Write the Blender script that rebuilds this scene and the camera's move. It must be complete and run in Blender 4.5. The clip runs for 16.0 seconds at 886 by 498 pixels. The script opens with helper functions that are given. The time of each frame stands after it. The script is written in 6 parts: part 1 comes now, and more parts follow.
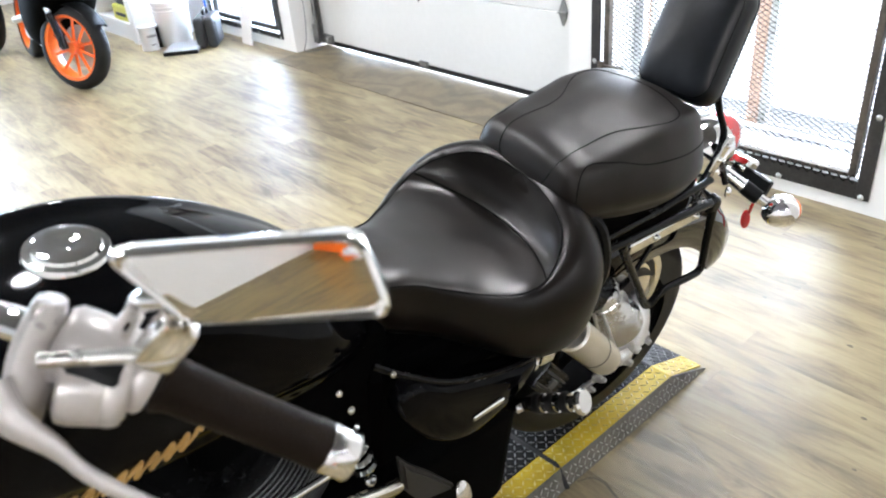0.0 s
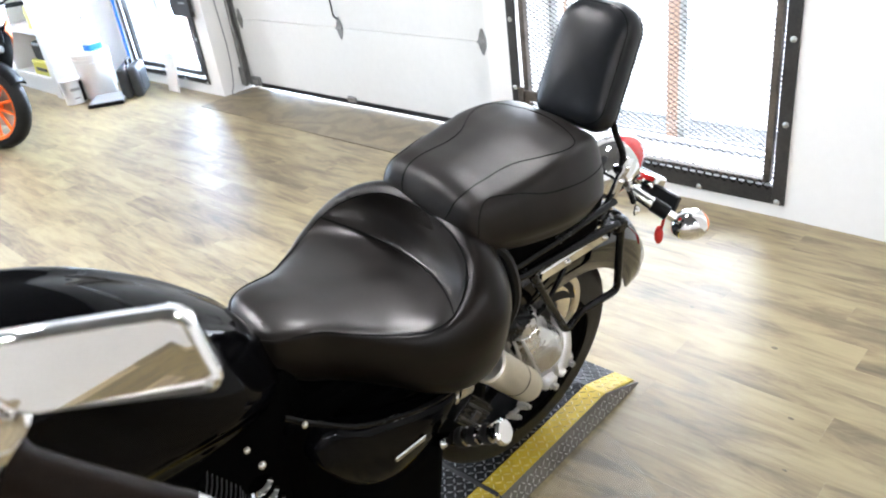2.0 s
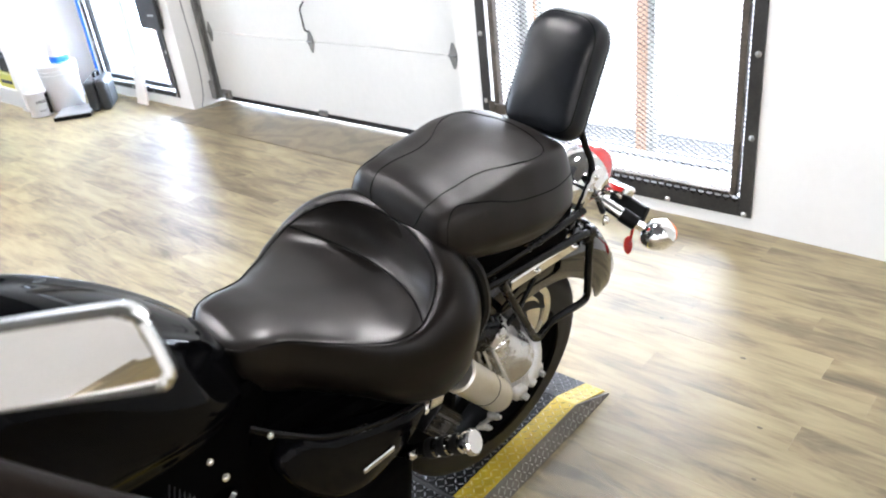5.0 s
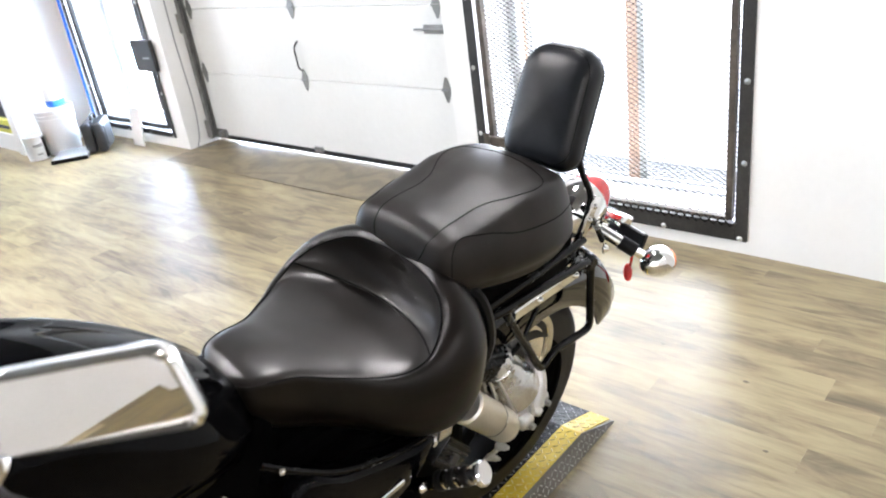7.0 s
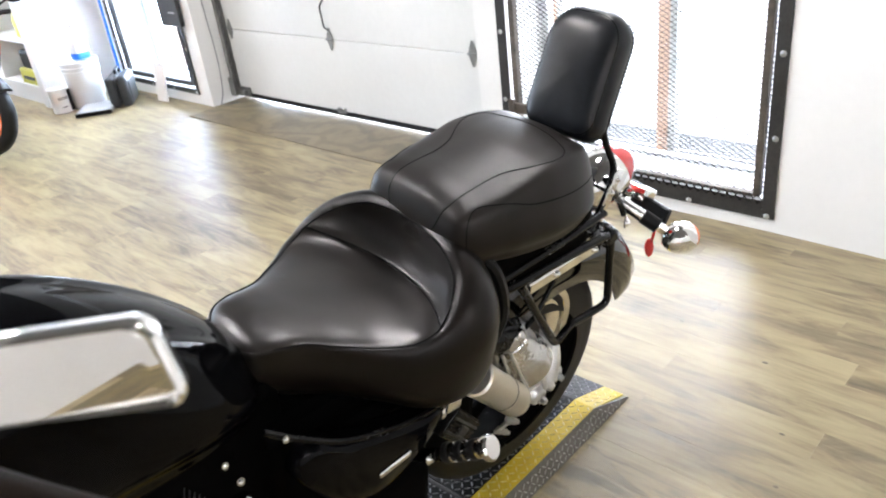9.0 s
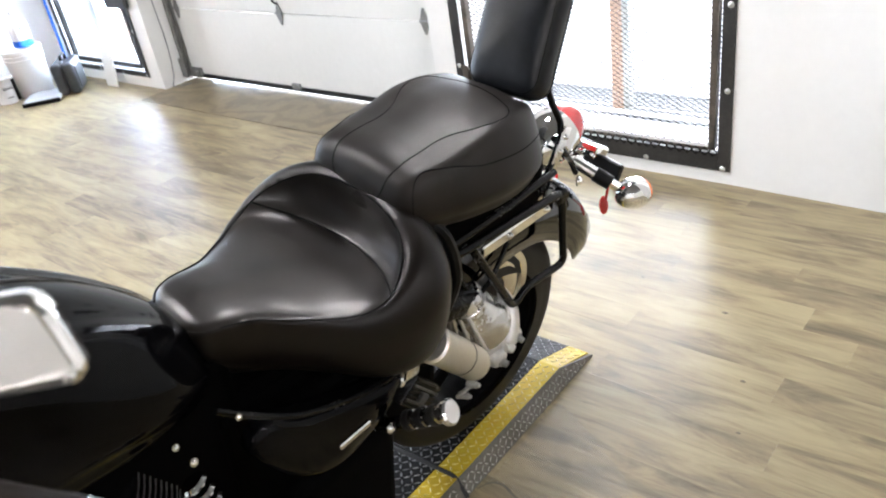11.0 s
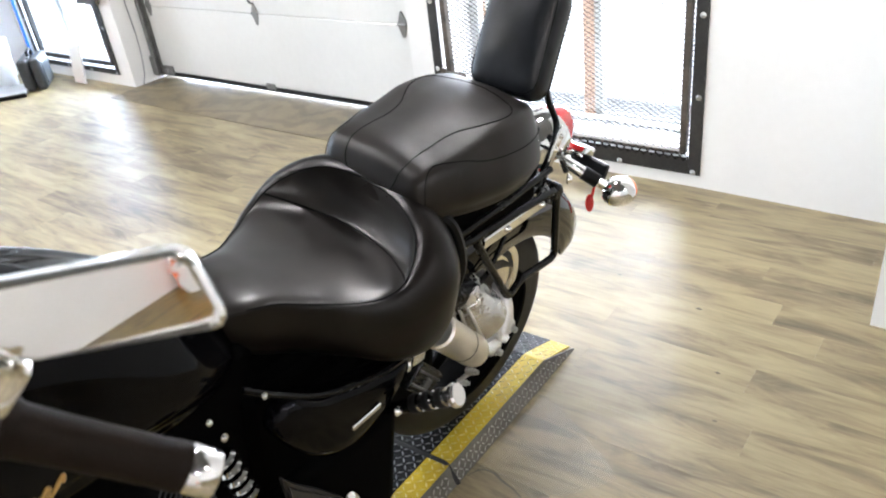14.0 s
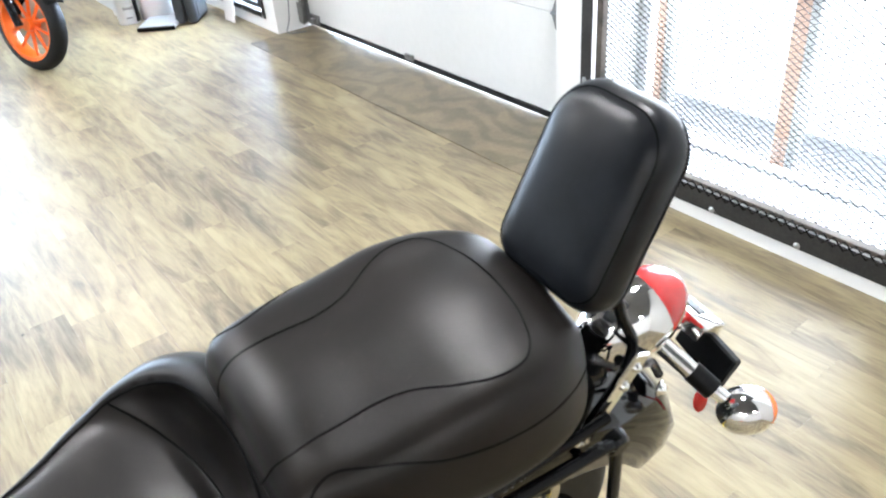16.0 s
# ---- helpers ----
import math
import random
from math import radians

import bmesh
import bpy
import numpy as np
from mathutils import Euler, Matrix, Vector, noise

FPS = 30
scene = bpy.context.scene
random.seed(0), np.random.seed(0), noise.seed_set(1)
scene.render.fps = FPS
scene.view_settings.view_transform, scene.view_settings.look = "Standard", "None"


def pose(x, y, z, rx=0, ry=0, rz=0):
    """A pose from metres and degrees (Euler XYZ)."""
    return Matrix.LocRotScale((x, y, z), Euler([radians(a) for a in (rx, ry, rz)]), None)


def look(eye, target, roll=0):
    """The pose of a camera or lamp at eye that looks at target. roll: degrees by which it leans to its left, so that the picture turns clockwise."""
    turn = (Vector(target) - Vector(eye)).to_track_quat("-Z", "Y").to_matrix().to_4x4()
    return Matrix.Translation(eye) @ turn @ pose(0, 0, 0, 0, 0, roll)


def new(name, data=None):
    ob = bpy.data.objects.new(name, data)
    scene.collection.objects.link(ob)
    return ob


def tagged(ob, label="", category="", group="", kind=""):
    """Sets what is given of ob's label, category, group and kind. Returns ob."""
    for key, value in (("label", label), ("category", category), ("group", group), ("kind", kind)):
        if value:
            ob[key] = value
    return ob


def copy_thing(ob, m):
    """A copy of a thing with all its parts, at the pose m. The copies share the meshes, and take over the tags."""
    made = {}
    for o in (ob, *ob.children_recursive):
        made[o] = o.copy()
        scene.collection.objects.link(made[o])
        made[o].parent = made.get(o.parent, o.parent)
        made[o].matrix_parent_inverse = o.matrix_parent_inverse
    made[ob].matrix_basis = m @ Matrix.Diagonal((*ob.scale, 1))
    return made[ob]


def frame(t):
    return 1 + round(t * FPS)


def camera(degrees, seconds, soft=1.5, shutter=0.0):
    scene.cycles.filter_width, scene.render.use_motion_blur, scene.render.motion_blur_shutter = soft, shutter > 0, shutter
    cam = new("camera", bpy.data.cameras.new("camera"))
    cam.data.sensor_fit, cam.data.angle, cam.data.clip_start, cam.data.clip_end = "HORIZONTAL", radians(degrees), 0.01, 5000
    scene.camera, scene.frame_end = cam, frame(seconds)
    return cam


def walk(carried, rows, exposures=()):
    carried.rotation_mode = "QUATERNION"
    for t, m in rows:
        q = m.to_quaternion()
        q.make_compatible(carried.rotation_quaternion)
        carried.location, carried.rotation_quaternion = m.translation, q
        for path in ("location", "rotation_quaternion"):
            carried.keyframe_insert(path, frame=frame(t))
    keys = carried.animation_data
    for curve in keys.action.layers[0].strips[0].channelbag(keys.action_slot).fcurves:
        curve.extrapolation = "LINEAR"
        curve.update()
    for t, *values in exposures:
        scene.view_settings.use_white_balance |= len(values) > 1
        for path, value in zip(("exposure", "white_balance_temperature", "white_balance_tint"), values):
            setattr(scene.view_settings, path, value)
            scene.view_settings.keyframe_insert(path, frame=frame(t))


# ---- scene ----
cam = camera(60.0, 16.0, soft=2.0)
cam.data.dof.use_dof, cam.data.dof.focus_distance, cam.data.dof.aperture_fstop = True, 2.2, 7.0
PATH = [
    (0, (0.04, 0.035, 1.569), (1.133, 1.377, 0.567), -5.6),
    (0.5, (0.073, 0.006, 1.588), (1.266, 1.306, 0.648), -5.4),
    (1, (0.082, -0.013, 1.587), (1.304, 1.265, 0.653), -6.0),
    (1.5, (0.094, -0.02, 1.583), (1.257, 1.303, 0.636), -8.3),
    (2, (0.102, -0.023, 1.584), (1.31, 1.255, 0.631), -8.1),
    (2.5, (0.103, -0.029, 1.587), (1.343, 1.232, 0.652), -7.4),
    (3, (0.105, -0.033, 1.591), (1.352, 1.242, 0.686), -7.7),
    (5.5, (0.107, -0.018, 1.564), (1.382, 1.213, 0.636), -7.0),
    (6, (0.096, -0.005, 1.57), (1.37, 1.253, 0.68), -7.6),
    (6.5, (0.078, -0.013, 1.577), (1.379, 1.245, 0.726), -7.8),
    (7, (0.086, -0.025, 1.578), (1.399, 1.219, 0.725), -8.3),
    (7.5, (0.084, -0.008, 1.565), (1.323, 1.267, 0.649), -7.2),
    (8, (0.098, -0.006, 1.573), (1.337, 1.27, 0.66), -7.3),
    (10.5, (0.14, -0.028, 1.55), (1.387, 1.191, 0.571), -8.1),
    (11, (0.15, -0.034, 1.545), (1.406, 1.16, 0.547), -9.6),
    (11.5, (0.161, -0.035, 1.539), (1.443, 1.126, 0.536), -10.3),
    (12, (0.195, -0.047, 1.541), (1.614, 0.986, 0.583), -10.9),
    (12.5, (0.188, -0.053, 1.547), (1.594, 1.0, 0.59), -11.7),
    (13, (0.171, -0.043, 1.551), (1.586, 1.021, 0.619), -10.4),
    (13.5, (0.132, -0.026, 1.558), (1.532, 1.086, 0.663), -10.1),
    (14, (0.039, -0.009, 1.568), (1.365, 1.104, 0.567), -7.4),
    (14.5, (0.15, 0.013, 1.541), (1.413, 1.22, 0.566), -6.8),
    (15, (0.395, 0.043, 1.579), (1.511, 1.397, 0.621), -5.1),
    (15.5, (0.589, 0.155, 1.558), (1.584, 1.54, 0.513), -5.9),
    (16, (0.829, 0.317, 1.584), (1.781, 1.693, 0.489), -5.3),
]
walk(cam, [(t, look(eye, target, roll)) for t, eye, target, roll in PATH], [(0, 1.36, 5950, 11), (5.5, 1.40, 6050, 13), (8, 1.33, 6100, 13), (10.5, 1.22, 6120, 13), (12.5, 1.28, 6100, 13), (13.5, 1.30, 6080, 12), (15, 1.35, 6000, 11), (16, 1.42, 5900, 10)])

# ---- world and light ----
world = bpy.data.worlds.new("overcast_sky")
scene.world = world
world.use_nodes = True
wn = world.node_tree.nodes
sky = wn.new("ShaderNodeTexSky")
sky.sky_type, sky.sun_disc = "NISHITA", False
sky.sun_elevation, sky.sun_rotation = radians(50), radians(90)
wn["Background"].inputs["Strength"].default_value = 0.12
world.node_tree.links.new(sky.outputs[0], wn["Background"].inputs["Color"])

sun = new("sun", bpy.data.lights.new("sun", "SUN"))
sun.data.energy, sun.data.angle, sun.data.color = 1.5, radians(12), (1.0, 0.97, 0.92)
sun.matrix_world = look((20, 3, 24), (0, 3, 0))


def window_light(name, x, y, z, w, h, power, tint):
    """The bright outdoors before a window, facing -x."""
    la = new(name, bpy.data.lights.new(name, "AREA"))
    la.data.shape, la.data.size, la.data.size_y, la.data.energy = "RECTANGLE", w, h, power
    la.data.color = tint
    la.matrix_world = look((x, y, z), (x - 1, y, z - 0.12))
    return la


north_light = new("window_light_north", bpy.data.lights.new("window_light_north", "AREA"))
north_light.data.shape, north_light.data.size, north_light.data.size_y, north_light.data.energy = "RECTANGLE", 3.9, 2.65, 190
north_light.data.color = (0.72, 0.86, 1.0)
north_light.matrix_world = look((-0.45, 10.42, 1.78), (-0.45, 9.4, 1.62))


# ---- materials ----
def ramp(nt, fac, stops):
    n = nt.nodes.new("ShaderNodeValToRGB")
    while len(n.color_ramp.elements) < len(stops):
        n.color_ramp.elements.new(0.5)
    for e, (p, c) in zip(n.color_ramp.elements, stops):
        e.position, e.color = p, (*c, 1)
    nt.links.new(fac, n.inputs["Fac"])
    return n.outputs["Color"]


def noise_out(nt, vec, scale, detail=4, rough=0.55):
    n = nt.nodes.new("ShaderNodeTexNoise")
    n.inputs["Scale"].default_value, n.inputs["Detail"].default_value, n.inputs["Roughness"].default_value = scale, detail, rough
    if vec is not None:
        nt.links.new(vec, n.inputs["Vector"])
    return n.outputs["Fac"]


def math_node(nt, op, a, b=None):
    n = nt.nodes.new("ShaderNodeMath")
    n.operation = op
    for i, v in enumerate((a, b)):
        if v is None:
            continue
        if isinstance(v, (int, float)):
            n.inputs[i].default_value = v
        else:
            nt.links.new(v, n.inputs[i])
    return n.outputs[0]


def material(name, dark, light, rough=0.5, metal=0.0, coarse=4.0, fine=60.0, bump=0.0, bump_scale=200.0, rough_var=0.08, coat=0.0, ior=1.5):
    m = bpy.data.materials.new(name)
    m.use_nodes = True
    nt = m.node_tree
    b = nt.nodes["Principled BSDF"]
    co = nt.nodes.new("ShaderNodeTexCoord").outputs["Object"]
    big, small = noise_out(nt, co, coarse), noise_out(nt, co, fine, 3)
    both = math_node(nt, "ADD", math_node(nt, "MULTIPLY", big, 0.65), math_node(nt, "MULTIPLY", small, 0.35))
    nt.links.new(ramp(nt, both, [(0.32, dark), (0.68, light)]), b.inputs["Base Color"])
    b.inputs["Metallic"].default_value = metal
    b.inputs["IOR"].default_value = ior
    b.inputs["Coat Weight"].default_value, b.inputs["Coat Roughness"].default_value = coat, 0.04
    r = math_node(nt, "ADD", math_node(nt, "MULTIPLY", math_node(nt, "SUBTRACT", both, 0.5), 2 * rough_var), rough)
    nt.links.new(r, b.inputs["Roughness"])
    if bump:
        bn = nt.nodes.new("ShaderNodeBump")
        bn.inputs["Strength"].default_value, bn.inputs["Distance"].default_value = bump, 0.002
        nt.links.new(noise_out(nt, co, bump_scale, 2), bn.inputs["Height"])
        nt.links.new(bn.outputs["Normal"], b.inputs["Normal"])
    return m


def glow(name, colour, strength):
    m = bpy.data.materials.new(name)
    m.use_nodes = True
    b = m.node_tree.nodes["Principled BSDF"]
    b.inputs["Base Color"].default_value = (*colour, 1)
    b.inputs["Emission Color"].default_value, b.inputs["Emission Strength"].default_value = (*colour, 1), strength
    return m


def clear(name, colour, rough=0.02):
    m = bpy.data.materials.new(name)
    m.use_nodes = True
    b = m.node_tree.nodes["Principled BSDF"]
    b.inputs["Base Color"].default_value, b.inputs["Roughness"].default_value = (*colour, 1), rough
    b.inputs["Transmission Weight"].default_value = 1.0
    b.inputs["IOR"].default_value = 1.45
    return m


def plank_material(name="vinyl_plank", tones=((0.108, 0.079, 0.041), (0.194, 0.152, 0.088), (0.268, 0.215, 0.118), (0.342, 0.282, 0.158))):
    m = bpy.data.materials.new(name)
    m.use_nodes = True
    nt = m.node_tree
    b = nt.nodes["Principled BSDF"]
    geo, info = nt.nodes.new("ShaderNodeNewGeometry"), nt.nodes.new("ShaderNodeObjectInfo")
    rnd = math_node(nt, "FRACT", math_node(nt, "ADD", geo.outputs["Random Per Island"], info.outputs["Random"]))
    shift = nt.nodes.new("ShaderNodeCombineXYZ")
    nt.links.new(math_node(nt, "MULTIPLY", rnd, 7.0), shift.inputs["X"])
    nt.links.new(math_node(nt, "MULTIPLY", rnd, 31.0), shift.inputs["Y"])
    add = nt.nodes.new("ShaderNodeVectorMath")
    nt.links.new(geo.outputs["Position"], add.inputs[0])
    nt.links.new(shift.outputs[0], add.inputs[1])

    def stretched(k, scale, detail, rough, twist):
        mp = nt.nodes.new("ShaderNodeMapping")
        mp.inputs["Scale"].default_value = (1.0, k, 1.0)
        nt.links.new(add.outputs[0], mp.inputs["Vector"])
        n = nt.nodes.new("ShaderNodeTexNoise")
        for key, val in (("Scale", scale), ("Detail", detail), ("Roughness", rough), ("Distortion", twist)):
            n.inputs[key].default_value = val
        nt.links.new(mp.outputs[0], n.inputs["Vector"])
        return n.outputs["Fac"]

    grain, patch, cloud, knots = stretched(0.08, 90, 4, 0.6, 0.3), stretched(0.17, 15, 6, 0.62, 0.9), stretched(0.4, 3.6, 3, 0.55, 0.5), stretched(0.3, 9, 1, 0.4, 0.5)
    v = math_node(nt, "ADD", math_node(nt, "MULTIPLY", patch, 0.56), math_node(nt, "MULTIPLY", grain, 0.14))
    v = math_node(nt, "ADD", v, math_node(nt, "MULTIPLY", cloud, 0.30))
    v = math_node(nt, "ADD", v, math_node(nt, "MULTIPLY", math_node(nt, "SUBTRACT", rnd, 0.5), 0.07))
    tone = ramp(nt, v, list(zip((0.37, 0.455, 0.52, 0.61), tones)))
    spot = ramp(nt, knots, [(0.22, (0.70, 0.68, 0.64)), (0.34, (1.0, 1.0, 1.0))])
    mul = nt.nodes.new("ShaderNodeMixRGB")
    mul.blend_type = "MULTIPLY"
    mul.inputs["Fac"].default_value = 1.0
    nt.links.new(tone, mul.inputs[1])
    nt.links.new(spot, mul.inputs[2])
    nt.links.new(mul.outputs[0], b.inputs["Base Color"])
    nt.links.new(math_node(nt, "ADD", math_node(nt, "MULTIPLY", patch, 0.14), 0.31), b.inputs["Roughness"])
    b.inputs["IOR"].default_value = 1.52
    bn = nt.nodes.new("ShaderNodeBump")
    bn.inputs["Strength"].default_value, bn.inputs["Distance"].default_value = 0.10, 0.002
    nt.links.new(grain, bn.inputs["Height"])
    nt.links.new(bn.outputs["Normal"], b.inputs["Normal"])
    return m


def leather(name, dark, light, rough, ior, dust=(0.0062, 0.0038, 0.0025)):
    """Worn hide: pebbled grain, soft creases, rubbed brownish patches and fine scuffs."""
    m = material(name, dark, light, rough, coarse=7, fine=60, rough_var=0.05, ior=ior)
    nt = m.node_tree
    b = nt.nodes["Principled BSDF"]
    co = nt.nodes.new("ShaderNodeTexCoord").outputs["Object"]
    rub = ramp(nt, noise_out(nt, co, 8, 5, 0.55), [(0.38, (0, 0, 0)), (0.80, (1, 1, 1))])
    scuff = ramp(nt, noise_out(nt, co, 46, 6, 0.7), [(0.60, (0, 0, 0)), (0.74, (1, 1, 1))])
    where = ramp(nt, noise_out(nt, co, 5.5, 2, 0.5), [(0.50, (0, 0, 0)), (0.62, (1, 1, 1))])
    worn = math_node(nt, "ADD", math_node(nt, "MULTIPLY", rub, 0.8), math_node(nt, "MULTIPLY", math_node(nt, "MULTIPLY", scuff, where), 0.9))
    mix = nt.nodes.new("ShaderNodeMixRGB")
    mix.blend_type = "ADD"
    nt.links.new(worn, mix.inputs["Fac"])
    nt.links.new(b.inputs["Base Color"].links[0].from_socket, mix.inputs[1])
    mix.inputs[2].default_value = (*dust, 1)
    nt.links.new(mix.outputs[0], b.inputs["Base Color"])
    nt.links.new(math_node(nt, "ADD", math_node(nt, "MULTIPLY", math_node(nt, "SUBTRACT", rub, 0.4), 0.03), rough), b.inputs["Roughness"])
    b.inputs["Specular Tint"].default_value = (1.0, 0.96, 0.92, 1)
    last = None
    for scale, detail, strength, dist in ((55, 4, 0.06, 0.002), (420, 2, 0.10, 0.001)):
        bn = nt.nodes.new("ShaderNodeBump")
        bn.inputs["Strength"].default_value, bn.inputs["Distance"].default_value = strength, dist
        nt.links.new(noise_out(nt, co, scale, detail), bn.inputs["Height"])
        if last is not None:
            nt.links.new(last, bn.inputs["Normal"])
        last = bn.outputs["Normal"]
    nt.links.new(last, b.inputs["Normal"])
    return m


M_PLANK = plank_material()
# same planks in darker brown: the dimness of the mirrored back floor is painted in
M_PLANK_DIM = plank_material("dim_plank", ((0.058, 0.042, 0.012), (0.10, 0.073, 0.021), (0.135, 0.100, 0.030), (0.165, 0.124, 0.04)))
M_WALL = material("white_wall_paint", (0.775, 0.77, 0.755), (0.82, 0.815, 0.80), 0.55, coarse=0.8, fine=30, bump=0.08, bump_scale=120)
M_DOOR = material("white_door_steel", (0.72, 0.72, 0.70), (0.78, 0.78, 0.76), 0.4, coarse=1.0, fine=25, bump=0.1, bump_scale=90)
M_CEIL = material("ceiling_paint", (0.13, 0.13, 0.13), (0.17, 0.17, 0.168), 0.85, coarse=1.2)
M_BACKWALL = material("showroom_wall", (0.66, 0.65, 0.635), (0.72, 0.71, 0.695), 0.7, coarse=0.9)
M_SUB = material("subfloor", (0.22, 0.19, 0.14), (0.28, 0.24, 0.18), 0.7)
M_PLY = material("plywood", (0.11, 0.088, 0.054), (0.22, 0.178, 0.108), 0.42, coarse=5, fine=70, bump=0.2, bump_scale=120)
wave_nt = M_PLY.node_tree
wave = wave_nt.nodes.new("ShaderNodeTexWave")
for key, val in (("Scale", 1.7), ("Distortion", 15.0), ("Detail", 3.0), ("Detail Scale", 1.3)):
    wave.inputs[key].default_value = val
wave_nt.links.new(wave_nt.nodes.new("ShaderNodeTexCoord").outputs["Object"], wave.inputs["Vector"])
swirl = wave_nt.nodes.new("ShaderNodeMixRGB")
swirl.blend_type = "MULTIPLY"
swirl.inputs["Fac"].default_value = 1.0
ply_base = wave_nt.nodes["Principled BSDF"].inputs["Base Color"]
wave_nt.links.new(ply_base.links[0].from_socket, swirl.inputs[1])
wave_nt.links.new(ramp(wave_nt, wave.outputs["Fac"], [(0.1, (0.80, 0.78, 0.74)), (0.7, (1.1, 1.08, 1.04))]), swirl.inputs[2])
wave_nt.links.new(swirl.outputs[0], ply_base)
M_STEEL = material("dark_steel", (0.018, 0.018, 0.018), (0.05, 0.047, 0.044), 0.5, 0.3, coarse=6, fine=80, bump=0.15, bump_scale=150)
M_RUST = material("weathered_steel", (0.06, 0.053, 0.046), (0.15, 0.125, 0.10), 0.55, 0.5, coarse=18, fine=90, bump=0.2, bump_scale=150)
M_GALV = material("galvanised_steel", (0.36, 0.36, 0.35), (0.55, 0.55, 0.53), 0.4, 0.85, coarse=12, fine=90)
M_TRACK = material("dull_zinc", (0.17, 0.17, 0.165), (0.32, 0.32, 0.31), 0.45, 0.55, coarse=12, fine=90)
M_CHROME = material("chrome", (0.82, 0.81, 0.79), (0.9, 0.89, 0.87), 0.07, 1.0, coarse=8, fine=60, rough_var=0.03)
M_MIRROR = material("mirror_chrome", (0.80, 0.78, 0.75), (0.84, 0.82, 0.79), 0.02, 1.0, coarse=8, fine=60, rough_var=0.01)
M_ALU = material("polished_aluminium", (0.5, 0.49, 0.47), (0.7, 0.69, 0.66), 0.27, 1.0, coarse=14, fine=110, bump=0.1, bump_scale=160)
M_CAST = material("cast_aluminium", (0.55, 0.55, 0.54), (0.78, 0.77, 0.75), 0.36, 0.85, coarse=20, fine=140, bump=0.10, bump_scale=160)
M_PAINT = material("black_gloss_paint", (0.001, 0.001, 0.0012), (0.0025, 0.0025, 0.003), 0.06, coarse=5, fine=60, rough_var=0.02, ior=1.20)
M_FENDER = material("black_fender_paint", (0.001, 0.001, 0.0012), (0.003, 0.003, 0.0035), 0.08, coarse=5, fine=60, rough_var=0.02, ior=1.6)
M_BLACK = material("black_powder_coat", (0.002, 0.002, 0.002), (0.005, 0.005, 0.005), 0.26, coarse=14, fine=120, bump=0.1, ior=1.3)
M_PLASTIC = material("black_plastic", (0.002, 0.002, 0.002), (0.006, 0.0058, 0.0056), 0.36, coarse=12, fine=100, bump=0.15, ior=1.24)
M_RUBBER = material("rubber", (0.002, 0.002, 0.002), (0.005, 0.0048, 0.0046), 0.58, coarse=10, fine=90, bump=0.25, bump_scale=240, ior=1.4)
M_LEATHER = leather("black_leather", (0.0012, 0.0010, 0.0009), (0.0028, 0.0024, 0.0020), 0.33, 1.31)
M_PILLION = leather("rubbed_leather", (0.0034, 0.0026, 0.0021), (0.0066, 0.0052, 0.0042), 0.41, 1.36, (0.010, 0.0076, 0.0060))
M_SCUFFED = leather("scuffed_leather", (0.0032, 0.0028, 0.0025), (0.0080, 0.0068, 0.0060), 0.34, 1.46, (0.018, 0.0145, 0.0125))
M_GRIP = material("grip_rubber", (0.007, 0.0045, 0.003), (0.012, 0.008, 0.0055), 0.5, coarse=10, fine=90, bump=0.2, bump_scale=240, ior=1.16)
M_PEWTER = material("silver_lacquered_alloy", (0.44, 0.41, 0.385), (0.56, 0.52, 0.49), 0.3, 0.35, coarse=12, fine=110, bump=0.05)
# near-black with hardly any reflection: the shade of hidden recesses is in the colour
M_VOID = material("shaded_matt_black", (0.0004, 0.0004, 0.0004), (0.001, 0.001, 0.001), 0.7, ior=1.1)
M_FIN = material("machined_fin_edges", (0.03, 0.03, 0.03), (0.10, 0.10, 0.098), 0.4, 0.5, coarse=20)
M_RIM = material("polished_rim", (0.80, 0.77, 0.70), (0.90, 0.87, 0.81), 0.18, 1.0, coarse=8, fine=90)
M_SATIN = material("satin_chrome", (0.78, 0.74, 0.66), (0.88, 0.84, 0.76), 0.34, 0.9, coarse=10, fine=120, bump=0.05, bump_scale=300)
M_VINYL = leather("backrest_vinyl", (0.002, 0.0026, 0.0036), (0.006, 0.0076, 0.010), 0.34, 1.38, (0.011, 0.0125, 0.0155))
M_THREAD = material("seam_thread", (0.001, 0.001, 0.001), (0.003, 0.003, 0.003), 0.8, ior=1.2)
M_AMBER = material("amber_lens", (0.75, 0.14, 0.01), (0.85, 0.2, 0.02), 0.15, coat=0.5)
M_RED = material("red_lens", (0.42, 0.012, 0.012), (0.55, 0.02, 0.018), 0.12, coat=0.6)
M_ORANGE = material("orange_paint", (0.78, 0.13, 0.012), (0.9, 0.18, 0.02), 0.3, coat=0.4)
M_YELLOW = material("worn_yellow_paint", (0.38, 0.26, 0.008), (0.60, 0.43, 0.02), 0.45, 0.0, coarse=10, fine=45, bump=0.2)
M_TREAD = material("dark_tread_plate", (0.003, 0.003, 0.0032), (0.009, 0.009, 0.0095), 0.45, 0.0, coarse=10, fine=60, bump=0.15, ior=1.28)
M_TREADSIDE = material("bare_tread_plate", (0.10, 0.093, 0.08), (0.20, 0.188, 0.165), 0.42, 0.4, coarse=12, fine=70, bump=0.15)
M_WHITE = material("white_plastic", (0.74, 0.75, 0.76), (0.82, 0.83, 0.84), 0.4, coarse=3)
M_GREY = material("grey_plastic", (0.16, 0.17, 0.18), (0.24, 0.25, 0.26), 0.45, coarse=6)
M_BLUE = material("blue_plastic", (0.01, 0.12, 0.6), (0.02, 0.18, 0.75), 0.35)
